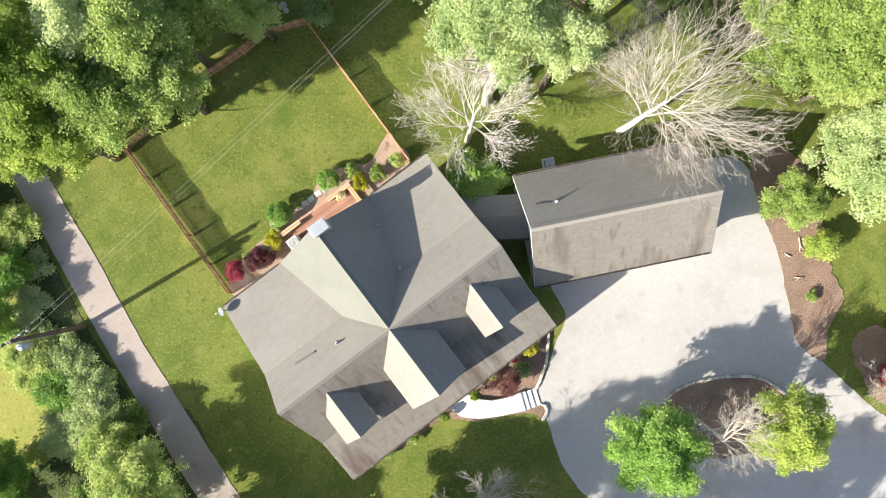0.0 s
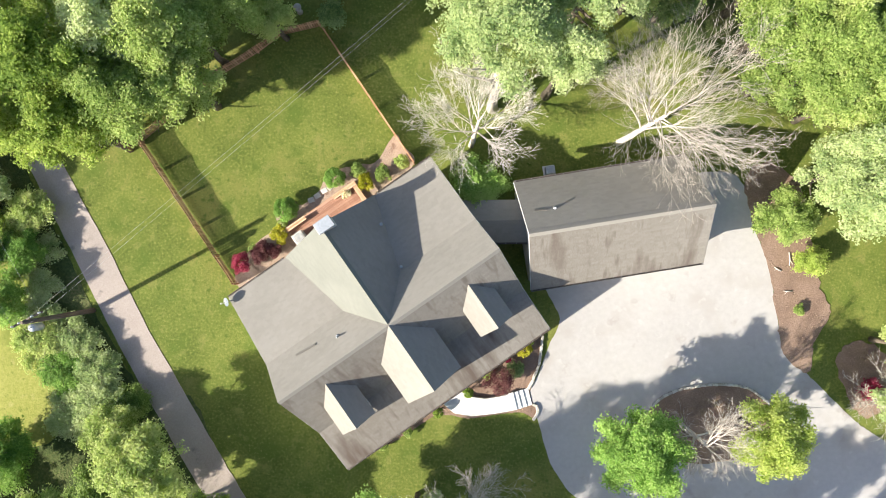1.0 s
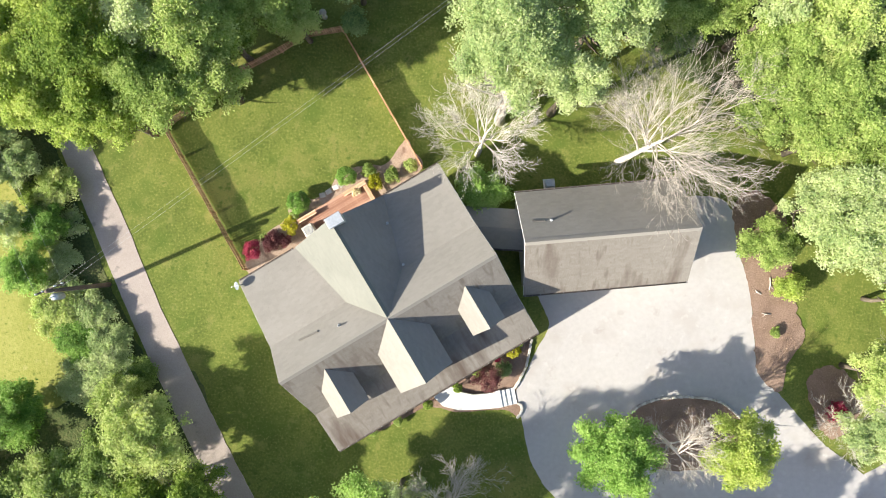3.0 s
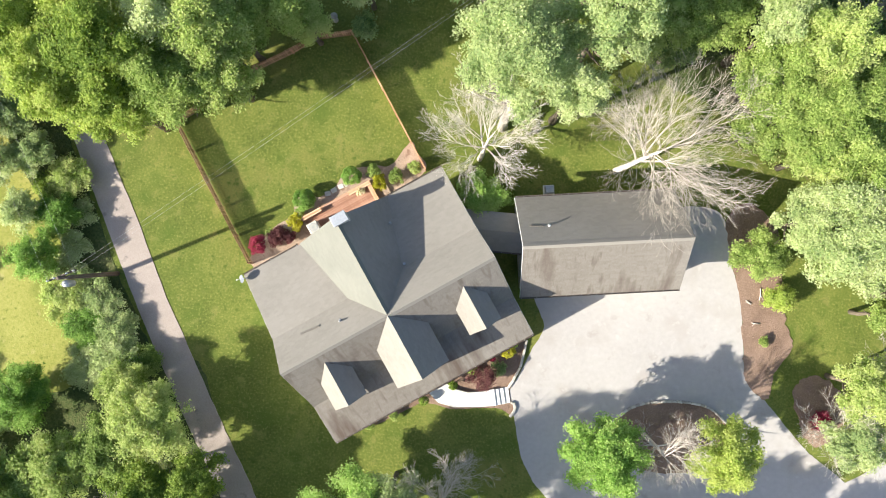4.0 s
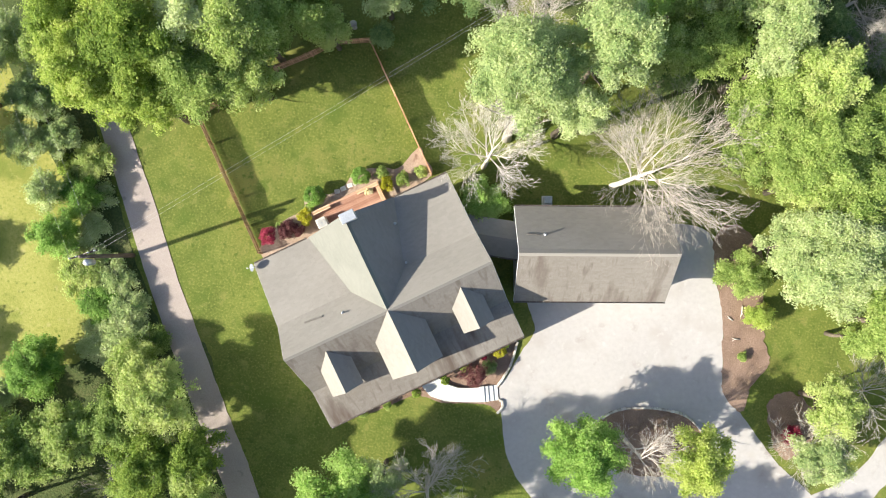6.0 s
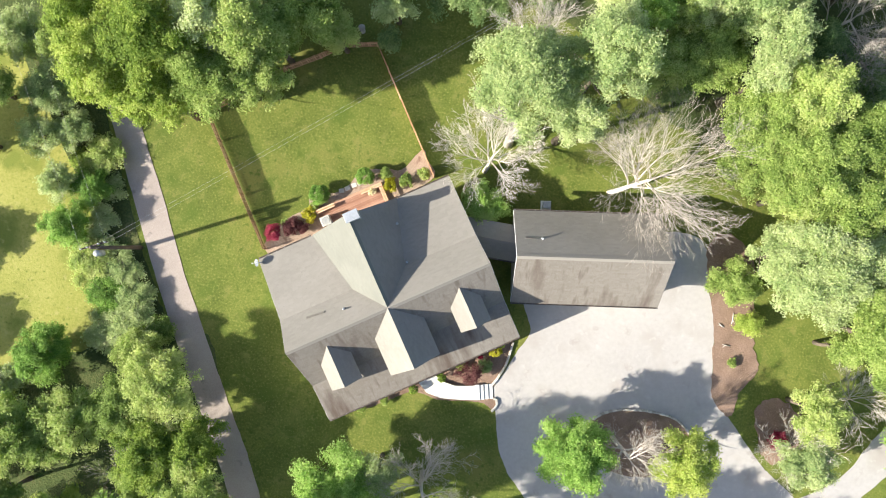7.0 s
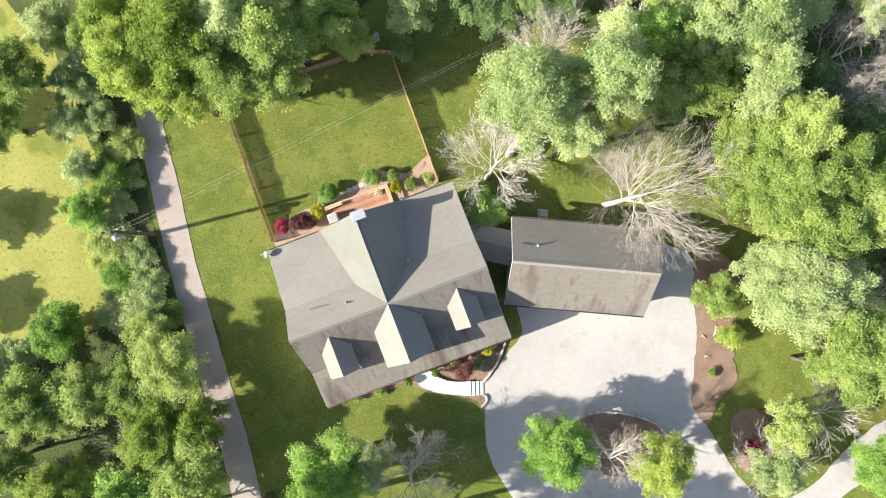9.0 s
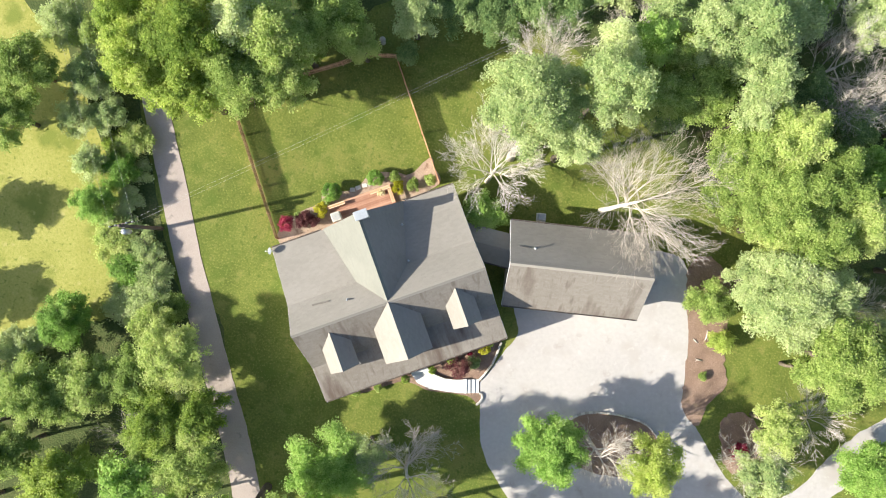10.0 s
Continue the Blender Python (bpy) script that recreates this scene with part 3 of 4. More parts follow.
def leafy_crown(rx, rz, material, seed, density, leaf):
    """A deciduous crown: boughs that reach out unevenly, each carrying flat sprays of small leaves."""
    g = np.random.default_rng(seed)
    nb = int(9 + 5 * rx)
    k = np.arange(nb)
    el = np.arcsin(np.clip(1.04 - 1.16 * (k + 0.5) / nb, -0.12, 1)) + g.normal(0, 0.08, nb)
    az = k * 2.39996 + g.normal(0, 0.25, nb)
    reach = g.uniform(0.74, 1.12, nb)
    bd = np.stack([np.cos(el) * np.cos(az), np.cos(el) * np.sin(az), np.sin(el)], 1)
    per = int(9 + 3 * rx)
    bi = np.repeat(np.arange(nb), per)
    t = 0.42 + 0.58 * g.random(len(bi)) ** 0.7
    wide = 0.34 * (1.1 - t)[:, None]
    off = g.normal(size=(len(bi), 3)) * wide
    c = (bd[bi] * (t * reach[bi])[:, None] + off) * np.array([rx, rx, rz])
    c[:, 2] -= 0.12 * rz * (np.hypot(c[:, 0], c[:, 1]) / rx) ** 2
    rc = (0.22 + 0.075 * rx) * g.uniform(0.6, 1.3, len(bi))
    nl = np.maximum(10, (density * rx * rx * rc ** 2 / (rc ** 2).sum()).astype(int))
    idx = np.repeat(np.arange(len(bi)), nl)
    n = len(idx)
    e = g.normal(size=(n, 3))
    e *= (np.minimum(1.0, np.abs(g.normal(0.62, 0.34, n))) / np.linalg.norm(e, axis=1))[:, None]
    p = c[idx] + e * (rc[idx] * 1.25)[:, None] * np.array([1, 1, 0.42])
    out = bd[bi][idx]
    nrm = e * 0.35 + out * 0.25 + g.normal(size=(n, 3)) * 0.42 + np.array([-0.25, -0.15, 0.85])
    nrm /= np.linalg.norm(nrm, axis=1)[:, None]
    d = np.cross(nrm, g.normal(size=(n, 3)))
    d /= np.linalg.norm(d, axis=1)[:, None] + 1e-9
    b = np.cross(nrm, d)
    ln = (leaf * g.uniform(0.55, 1.2, n))[:, None]
    q = np.stack([p - d * ln * 0.5 + b * ln * 0.38, p - d * ln * 0.42 - b * ln * 0.4, p + d * ln * 0.6 - nrm * ln * 0.15], 1)
    return quads_mesh("crown", q, material)


def limbs(seed, height, reach, trunk_r, start, n, lean=(0, 0)):
    """Trunk and first limbs of a leafy tree."""
    r = random.Random(seed)
    top = Vector((lean[0], lean[1], height))
    line = []
    for i in range(7):
        t = i / 6
        line.append((Vector((top.x * t ** 1.4 + r.uniform(-0.08, 0.08) * (i > 0), top.y * t ** 1.4 + r.uniform(-0.08, 0.08) * (i > 0), height * t)), trunk_r * (1.25 if i == 0 else 1 - 0.75 * t)))
    out = []
    for k in range(n):
        t = start + (0.95 - start) * k / n
        j = t * 6
        a = line[int(j)][0].lerp(line[min(int(j) + 1, 6)][0], j - int(j))
        w = r.uniform(0, 6.28)
        d = Vector((math.cos(w), math.sin(w), r.uniform(0.3, 0.8)))
        m = reach * r.uniform(0.6, 0.95) * (1.15 - 0.5 * t)
        rr = trunk_r * 0.42 * (1.1 - 0.6 * t)
        out.append([(a, rr), (a + d * m * 0.4, rr * 0.7), (a + d * m * 0.75 + Vector((0, 0, m * 0.12)), rr * 0.4), (a + d * m + Vector((0, 0, m * 0.3)), rr * 0.15)])
    return line, out


def tree(x, y, h, r, kind, label, seed, group="trees", density=3900, leaf=0.14, lean=(0, 0), base_name="tree", tall=0.29, bark="bark"):
    t = empty(base_name, pose(x - lean[0] * 0.8, y - lean[1] * 0.8, 0, 0, 0, 0), label, "shrub" if base_name == "shrub" else "tree", group)
    line, out = limbs(seed, h * 0.86, r * 0.95, 0.05 + 0.02 * h, 0.35, 9, lean)
    put("trunk", tubes_mesh("trunk", [line], M[bark], 8), t)
    for one in out:
        put("limb", tubes_mesh("limb", [one], M[bark], 5), t)
    c = put("crown", leafy_crown(r * 1.0, h * tall, M[kind], seed, density, leaf), t)
    c.matrix_basis = pose(lean[0] * 0.8, lean[1] * 0.8, h * (0.99 - tall))
    return t


YELLOW = [
    (-24.0, 6.1, 11, 2.9), (-20.8, 7.7, 12, 3.1), (-20.3, 4.8, 10, 2.2), (-17.3, 6.9, 10.5, 2.9), (-14.6, 7.8, 9.5, 2.5), (-25.6, 8.6, 11, 2.4), (-23.0, 10.1, 11.5, 2.6), (-15.2, 9.7, 11.5, 2.7),
    (-22.7, 4.5, 9.5, 1.6), (-16.6, -19.6, 6, 2.7), (-13.6, -18.5, 5.5, 2.1), (-22.7, -26.8, 6, 2.6), (-20.7, -24.9, 4.5, 1.5),
]
for i, row in enumerate(YELLOW):
    tree(*row, "leaf_mid" if i in (3, 4, 7) else "leaf_yellow", "broad tree with green shaded foliage" if i in (3, 4, 7) else "broad tree with yellow-green sunlit foliage", 100 + i, "yellow-green trees")
ISLE = [
    (20.9, -11.6, 6.0, 2.4),
]
for i, row in enumerate(ISLE):
    tree(*row, "leaf_yellow", "rounded yellow-green tree on the planting island", 150 + i, "yellow-green trees")
GREEN = [
    (-12.4, 12.9, 9, 2.6), (-10.2, 12.5, 6, 1.5), (-14.2, 10.7, 8.5, 1.9), (11.8, 15.2, 8, 2.2), (15.1, 16.2, 8.5, 2.6), (12.9, 18.5, 8.5, 1.7), (19.8, 12.8, 9, 2.9), (21.6, 14.4, 11, 2.5),
    (20.5, 10.1, 7.5, 2.5), (23.2, 10.8, 9.5, 3.1), (26.3, 12.9, 9, 2.6), (26.9, 8.8, 8.5, 2.8), (29.4, 10.7, 8, 2.4), (23.7, 8.4, 7.5, 2.0), (31.8, 0.4, 9.5, 3.4), (29.9, 2.2, 8, 1.9),
    (29.4, -5.9, 6, 2.0), (-16.8, -14.8, 6.5, 2.9), (-19.2, -17.0, 6, 2.1), (-22.5, -18.5, 6, 2.4), (-26.3, -20.3, 6.5, 2.7), (-23.9, -20.9, 5.5, 1.7), (-13.3, -22.0, 6, 2.9), (-17.3, -21.9, 5, 1.5),
    (-26.5, -25.5, 6, 2.2), (-34.5, 3.0, 6, 2.7), (-34.7, -1.0, 5.5, 2.1), (30.4, -1.1, 5.5, 1.3),
]
for i, row in enumerate(GREEN):
    tree(*row, "leaf_mid", "leafy green deciduous tree with an uneven crown", 200 + i, "green trees")
LIME = [
    (-2.7, -19.2, 5.6, 3.3), (13.0, -12.6, 6.5, 2.8), (2.7, 3.2, 3.2, 1.75), (38.2, -7.1, 4, 2.7), (10.5, 18.4, 9.5, 1.7),
]
for i, row in enumerate(LIME):
    tree(*row, "leaf_lime", ("bright green tree beyond the front lawn", "bright green young tree on the planting island", "small bright green tree between house and garage", "low bright green tree by the track", "bright green tree in the wood")[i], 260 + i, "green trees")
PALE = [
    (3.2, 10.8, 13.5, 3.5), (8.0, 13.4, 14, 2.6), (7.1, 9.4, 11, 1.7), (-17.5, 10.2, 12, 2.4), (-6.8, 15.6, 6.5, 1.8), (16.6, 20.5, 12, 2.7), (13.8, 19.9, 11, 2.1), (18.5, 17.6, 11, 2.1),
    (18.8, 15.3, 10, 1.6), (25.5, 25.0, 9, 2.0), (26.2, 3.7, 8.5, 3.7), (23.7, 4.2, 7, 1.8), (29.3, 5.1, 7.5, 2.1), (30.0, -9.6, 4.5, 2.2), (-0.3, -17.4, 5.2, 1.6), (11.2, 21.3, 9, 1.9),
    (7.7, 17.1, 11, 1.5),
]
for i, row in enumerate(PALE):
    tree(*row, "leaf_pale", "tall tree with pale grey-green foliage", 300 + i, "pale trees", lean=((-0.5, 3.0) if i == 0 else (0, 0)), bark=("dead" if i == 0 else "bark"))
TALL = [(-3.8, -23.4, 14.5, 3.5), (0.6, -24.2, 14, 3.5), (-7.4, -24.0, 13.5, 3.0), (6.0, -25.5, 13, 3.4), (14.5, -22.5, 10.5, 2.6), (20.5, -23.5, 11, 2.6)]
for i, row in enumerate(TALL):
    tree(*row, "leaf_mid", "tall leafy tree beyond the front lawn", 380 + i, "green trees", 2400, 0.18)
DARK = [
    (-1.1, 18.3, 5, 2.5), (2.1, 19.7, 6, 2.2), (-3.8, 18.1, 5, 2.2), (-7.0, 13.6, 2.4, 0.9), (4.3, 19.8, 6, 1.9), (16.2, 19.2, 7, 1.7), (14.1, 14.7, 6, 1.5), (23.6, 19.1, 6, 2.2),
    (27.3, 17.6, 6, 2.2),
]
for i, row in enumerate(DARK):
    tree(*row, "leaf_dark", "shaded dark green tree at the wood's edge", 350 + i, "dark green trees")
HEDGE = [
    (-33.4, 7.4, 4.5, 2.0), (-31.0, 7.2, 4.0, 1.8), (-30.5, 4.1, 4.0, 2.0), (-28.7, 5.3, 3.2, 1.3), (-30.4, 0.7, 3.4, 1.8), (-28.4, 1.7, 2.8, 1.5), (-26.4, 0.2, 1.32, 1.6), (-28.7, -2.5, 3.0, 1.4),
    (-26.7, -2.5, 2.0, 1.6), (-25.3, -2.0, 0.88, 1.0), (-25.6, -4.5, 0.99, 1.2), (-25.5, -8.1, 1.32, 1.7), (-23.0, -8.0, 1.21, 1.6), (-24.0, -10.0, 1.21, 1.6), (-21.5, -9.9, 1.21, 1.6), (-21.5, -12.1, 1.43, 2.1),
    (-19.6, -12.0, 1.1, 1.6), (-23.3, -13.1, 1.21, 1.5), (-26.8, -15.3, 3.4, 2.3), (-29.9, -18.8, 2.6, 1.9), (-28.9, -17.6, 2.0, 1.1), (-19.9, -13.6, 3.2, 1.8),
]
BAND = [(-34, 9), (-30.5, 7), (-28.2, 2.5), (-26.0, -1.5), (-23.9, -5.5), (-21.9, -9.5), (-20.2, -12.5), (-22, -15), (-24, -12), (-25.5, -8), (-28, -5), (-30, 0), (-34, 5)]
for i, row in enumerate(HEDGE):
    tree(*row, ("leaf_pale", "leaf_mid", "leaf_pale", "leaf_lime", "leaf_pale")[i % 5], "bushy wild hedge shrub beside the lane", 400 + i, "hedge shrubs", 4200, 0.13, base_name="shrub", tall=0.44)
SHRUB = [
    (-27.3, -5.5, 3.2, 1.7), (22.4, 1.8, 3.4, 1.8), (24.6, -0.9, 1.8, 1.0),
]
for i, row in enumerate(SHRUB):
    tree(*row, ("leaf_lime", "leaf_mid", "leaf_yellow")[i], ("rounded bright green shrub at the field's edge", "spreading green shrub on the mulch bed", "small yellow-green shrub on the mulch bed")[i], 470 + i, "", 4600, 0.13, base_name="shrub", tall=0.44)


def bare_tree(x, y, h, r, seed, material, label, lean=(0.0, 0.0), depth=5, fork=0.4, limbs_from_trunk=9):
    """A leafless tree: trunk and limbs that fork again and again."""
    g = random.Random(seed)
    thick, rest = [], []

    def grow(p, d, length, rad, level):
        pts = [(p, rad)]
        q, dd = p, d
        segs = 4 if level < 4 else 2
        for k in range(segs):
            dd = (dd + Vector((g.gauss(0, 0.09), g.gauss(0, 0.09), g.gauss(0.03, 0.07)))).normalized()
            q = q + dd * length / segs
            pts.append((q, rad * (1 - 0.6 * (k + 1) / segs)))
        (thick if level < 2 else rest).append((pts, level))
        if level >= depth:
            return
        n = (limbs_from_trunk, 7, 5, 4, 3)[min(level, 4)]
        for k in range(n):
            t = (g.uniform(0.45, 1.0) if level == 0 else g.uniform(0.25, 1.0)) if k else 1.0
            i = min(segs - 1, int(t * segs))
            a = pts[i][0].lerp(pts[i + 1][0], t * segs - i)
            side = dd.orthogonal().normalized()
            side.rotate(Matrix.Rotation(g.uniform(0, 6.28) if level else k * 0.9 + g.uniform(-0.3, 0.3), 3, dd))
            spread = g.uniform(0.7, 1.5) if level == 0 else g.uniform(0.3, 0.7)
            nd = (dd * g.uniform(0.6, 1.0) + side * spread).normalized()
            nd.z = nd.z * 0.75 + 0.08
            ln = r * g.uniform(0.62, 0.85) if level == 0 else length * (g.uniform(0.5, 0.85) if level == 1 else g.uniform(0.45, 0.66))
            grow(a, nd.normalized(), ln, max(0.0075, pts[i][1] * (0.58 if level else 0.44)), level + 1)

    t = empty("dead_tree", pose(x, y, 0), label, "dead tree", "bare trees")
    d0 = Vector((lean[0], lean[1], 1)).normalized()
    grow(Vector((0, 0, -0.05)), d0, h * fork, 0.05 + 0.017 * h, 0)
    put("trunk", tubes_mesh("trunk", [thick[0][0]], material, 9), t)
    for line, _ in thick[1:]:
        put("limb", tubes_mesh("limb", [line], material, 6), t)
    b = put("branchwork", tubes_mesh("branchwork", [a for a, lv in rest if lv < 4], material, 4), t)
    b["kind"] = "stuff"
    b = put("twigwork", tubes_mesh("twigwork", [a for a, lv in rest if lv >= 4], material, 3), t)
    b["kind"] = "stuff"
    return t


bare_tree(2.3, 5.9, 9.0, 3.1, 21, M["dead"], "leafless pale dead tree beside the house", (0.02, 0.06), 5, 0.5, 10)
bare_tree(12.1, 6.5, 10.5, 4.4, 2, M["dead"], "big leafless bleached dead tree behind the garage", (0.2, 0.28), 5, 0.45, 13)
bare_tree(24.0, 21.0, 11.0, 3.6, 3, M["dead_grey"], "leafless grey tree in the wood", (0.1, 0.1))
bare_tree(27.4, 18.6, 10.0, 2.8, 4, M["dead_grey"], "leafless grey tree in the wood", (0, 0.1))
bare_tree(4.6, 15.6, 11.5, 2.6, 5, M["dead_grey"], "thin leafless tree among green crowns", (0, 0), 5)
bare_tree(9.6, 19.8, 10.5, 2.2, 9, M["dead_grey"], "thin leafless tree among green crowns", (0, 0), 5)
bare_tree(16.7, -11.8, 8.5, 2.3, 6, M["dead"], "small leafless pale tree on the planting island", (0.03, 0.0), 4, 0.55, 10)
bare_tree(3.0, -18.0, 9.0, 2.8, 7, M["dead_grey"], "leafless grey tree on the front lawn", (0.03, 0.0), 5, 0.55)
bare_tree(-18.9, -22.9, 5.0, 2.0, 8, M["dead_grey"], "small leafless tree under the copse", (0, 0), 4)
bare_tree(29.3, -9.6, 6.0, 2.6, 10, M["dead"], "leafless pale tree by the track", (0, 0), 4)
bare_tree(33.0, 4.6, 9.0, 2.4, 11, M["dead"], "leafless pale tree at the wood's edge", (0, 0), 4)
bare_tree(33.0, -4.9, 6.5, 2.3, 12, M["dead"], "thin leafless tree by the track", (0, 0), 4)

# ---------------------------------------------------------------- fence
PICKET = [box_mesh("picket", (0.112, 0.022, hh), M["cedar"], 0.004, (0, 0.03, hh / 2 + 0.05)) for hh in (1.16, 1.13, 1.1, 1.07)]
FENCE_POST = box_mesh("post", (0.07, 0.07, 1.08), M["cedar"], 0.01, (0, -0.02, 0.53))


def dip(t):
    """How far a fence panel's top sags between its posts."""
    return 0.15 * math.sin(math.pi * t)


def curved_rail(ln):
    v, f = [], []
    for i in range(11):
        t = i / 10
        z = 0.88 - 0.5 * dip(t)
        v += [(ln * t, -0.03, z), (ln * t, 0.012, z), (ln * t, 0.012, z + 0.045), (ln * t, -0.03, z + 0.045)]
    for i in range(10):
        for k in range(4):
            f.append((i * 4 + k, i * 4 + (k + 1) % 4, i * 4 + 4 + (k + 1) % 4, i * 4 + 4 + k)[::-1])
    f += [(0, 1, 2, 3), (43, 42, 41, 40)]
    return mesh_of("top_rail", v, f, M["cedar"])


def fence(points, label):
    f = empty("picket_fence", pose(points[0][0], points[0][1], 0), label, "fence", "garden fence")
    for (xa, ya), (xb, yb) in zip(points, points[1:]):
        a, b = Vector((xa - points[0][0], ya - points[0][1], 0)), Vector((xb - points[0][0], yb - points[0][1], 0))
        n = max(1, round((b - a).length / 2.4))
        turn = Matrix.Rotation(math.atan2(b.y - a.y, b.x - a.x), 4, "Z")
        ln = (b - a).length / n
        low, top = box_mesh("rail", (ln, 0.035, 0.045), M["cedar"], 0.005, (ln / 2, -0.01, 0.25)), curved_rail(ln)
        for i in range(n):
            p, q = a.lerp(b, i / n), a.lerp(b, (i + 1) / n)
            put("post", FENCE_POST, f, Matrix.Translation(p) @ turn)
            put("rail", low, f, Matrix.Translation(p) @ turn)
            put("top_rail", top, f, Matrix.Translation(p) @ turn)
            k = round(ln / 0.158)
            for j in range(k):
                t = (j + 0.5) / k
                put("picket", PICKET[min(3, int(dip(t) / 0.15 * 3.99))], f, Matrix.Translation(p.lerp(q, t)) @ turn)
    put("post", FENCE_POST, f, Matrix.Translation((points[-1][0] - points[0][0], points[-1][1] - points[0][1], 0)))
    return f


fence([(-7.96, 13.39), (-1.4, 4.5)], "reddish cedar picket fence with arched panels")
fence([(-19.4, 5.3), (-14.43, 9.87), (-12.02, 11.48), (-10.54, 12.67), (-7.96, 13.39)], "reddish cedar picket fence at the back of the garden")
fence([(-12.75, -3.9), (-19.4, 5.3)], "reddish cedar picket fence beside the lane's verge")

# ---------------------------------------------------------------- woods beyond the garden
WOOD = [(8.5, 15), (13.5, 12.5), (17, 10), (22, 9.5), (26.5, 6.5), (31, 4), (36, -1), (42, -2), (39, 9), (31, 33), (20, 31), (5, 26), (5, 20)]
GROVE = [(-30, 10), (-24, 11), (-15, 14), (-11, 17), (-10, 21), (-20, 19), (-41, 14), (-37, 9)]
COPSE = [(-17, -17), (-13, -24), (-11, -28), (-31, -34), (-36, -21), (-26, -21)]


def inside(x, y, poly):
    hit = False
    for (xa, ya), (xb, yb) in zip(poly, poly[1:] + poly[:1]):
        if (ya > y) != (yb > y) and x < (xb - xa) * (y - ya) / (yb - ya) + xa:
            hit = not hit
    return hit


STANDING = [(a, b, c) for a, b, _, c in YELLOW + GREEN + PALE + LIME + TALL + DARK] + [(23.4, 21.0, 3.2), (26.6, 18.5, 2.8), (4.1, 15.8, 1.2), (32.4, 5.2, 2.0)]
wood_rng = random.Random(77)
for poly, step in ((WOOD, 3.9), (GROVE, 4.3), (COPSE, 4.3)):
    for i in range(-12, 14):
        for j in range(-10, 12):
            x, y = (i + 0.5 * (j % 2)) * step + wood_rng.uniform(-1, 1), j * step + wood_rng.uniform(-1, 1)
            r = wood_rng.uniform(2.2, 3.3)
            if not inside(x, y, poly) or any(math.hypot(x - a, y - b) < 0.62 * (c + r) for a, b, c in STANDING):
                continue
            STANDING.append((x, y, r))
            kind = wood_rng.choice(("leaf_mid", "leaf_lime", "leaf_pale", "leaf_pale"))
            tree(x, y, wood_rng.uniform(6.5, 9) if poly is not COPSE else wood_rng.uniform(5, 6.5), r, kind, "leafy woodland tree crowding its neighbours", 900 + len(STANDING), "woodland trees", 2050, 0.185)

for i in range(-24, 0):
    for j in range(-10, 8):
        x, y = (i + 0.5 * (j % 2)) * 1.75 + wood_rng.uniform(-0.4, 0.4), j * 1.6 + wood_rng.uniform(-0.4, 0.4)
        if inside(x, y, BAND) and not any(math.hypot(x - a, y - b) < 0.7 * c for a, b, _, c in HEDGE + SHRUB):
            tree(x, y, wood_rng.uniform(0.5, 1.0), wood_rng.uniform(0.7, 1.1), wood_rng.choice(("leaf_mid", "leaf_yellow", "leaf_pale")), "low tangled hedge shrub beside the lane", 1500 + i * 40 + j, "hedge shrubs", 3500, 0.13, base_name="shrub", tall=0.45)

for k, (x, y) in enumerate([(-40.0, -11.5), (-39.0, -18.8), (-42.5, -3.0)]):
    tree(x, y, 5.5, 2.3, "leaf_mid", "rounded tree standing in the dry field", 1900 + k, "field trees", 2000, 0.22)

# ---------------------------------------------------------------- garden shrubs


def bush(x, y, r, h, kind, label, seed, z=0.03, density=10500, leaf=0.085, lobes=0.2):
    b = empty("bush", pose(x, y, z), label, "shrub", "garden shrubs")
    stems = [[(Vector((0.04 * k, 0, -0.05)), 0.025), (Vector((r * 0.4 * math.cos(k * 1.6), r * 0.4 * math.sin(k * 1.6), h * 0.55)), 0.012)] for k in range(4)]
    for one in stems:
        put("stem", tubes_mesh("stem", [one], M["bark"], 5), b)
    c = put("foliage", crown_mesh("foliage", r * 0.9, h * 0.5, M[kind], seed, density, leaf, lobes, 0.2), b)
    c.matrix_basis = Matrix.Translation((0, 0, h * 0.5))
    return b


bush(-9.61, 1.13, 0.98, 1.25, "leaf_lime", "clipped round bright green shrub by the deck", 1, density=18000, leaf=0.06, lobes=0.05)
bush(-6.55, 3.27, 0.86, 1.15, "leaf_lime", "clipped round bright green shrub by the lawn", 2, density=18000, leaf=0.06, lobes=0.05)
bush(-5.06, 3.95, 0.5, 0.8, "leaf_mid", "loose leafy green shrub in the bed", 3)
bush(-4.55, 3.15, 0.58, 0.9, "leaf_lemon", "lemon-yellow leafy shrub beside the deck", 4)
bush(-3.46, 3.75, 0.55, 0.9, "leaf_mid", "leafy green shrub against the house", 5)
bush(-2.2, 4.6, 0.5, 0.9, "leaf_mid", "leafy green shrub beside the fence", 6)
bush(-10.0, -0.55, 0.62, 0.9, "leaf_lemon", "yellow-green grassy shrub by the house", 7)
bush(-9.9, 0.15, 0.4, 0.7, "leaf_mid", "small green leafy plant by the deck", 8)
bush(-11.05, -1.75, 0.75, 1.1, "leaf_plum", "plum-leaved shrub against the back wall", 9)
bush(-10.3, -1.6, 0.5, 1.0, "leaf_plum", "small plum-leaved shrub beside the wall", 10)
bush(-12.4, -2.5, 0.66, 1.3, "leaf_red", "crimson-leaved maple shrub inside the fence", 11)
bush(-11.75, -1.55, 0.32, 0.6, "leaf_mid", "small bright green plant in the bed", 12)
bush(6.3, -7.45, 0.5, 0.8, "leaf_lemon", "bright yellow shrub in the front bed", 13)
bush(6.65, -6.85, 0.35, 0.6, "leaf_yellow", "low yellow-green plant in the front bed", 14)
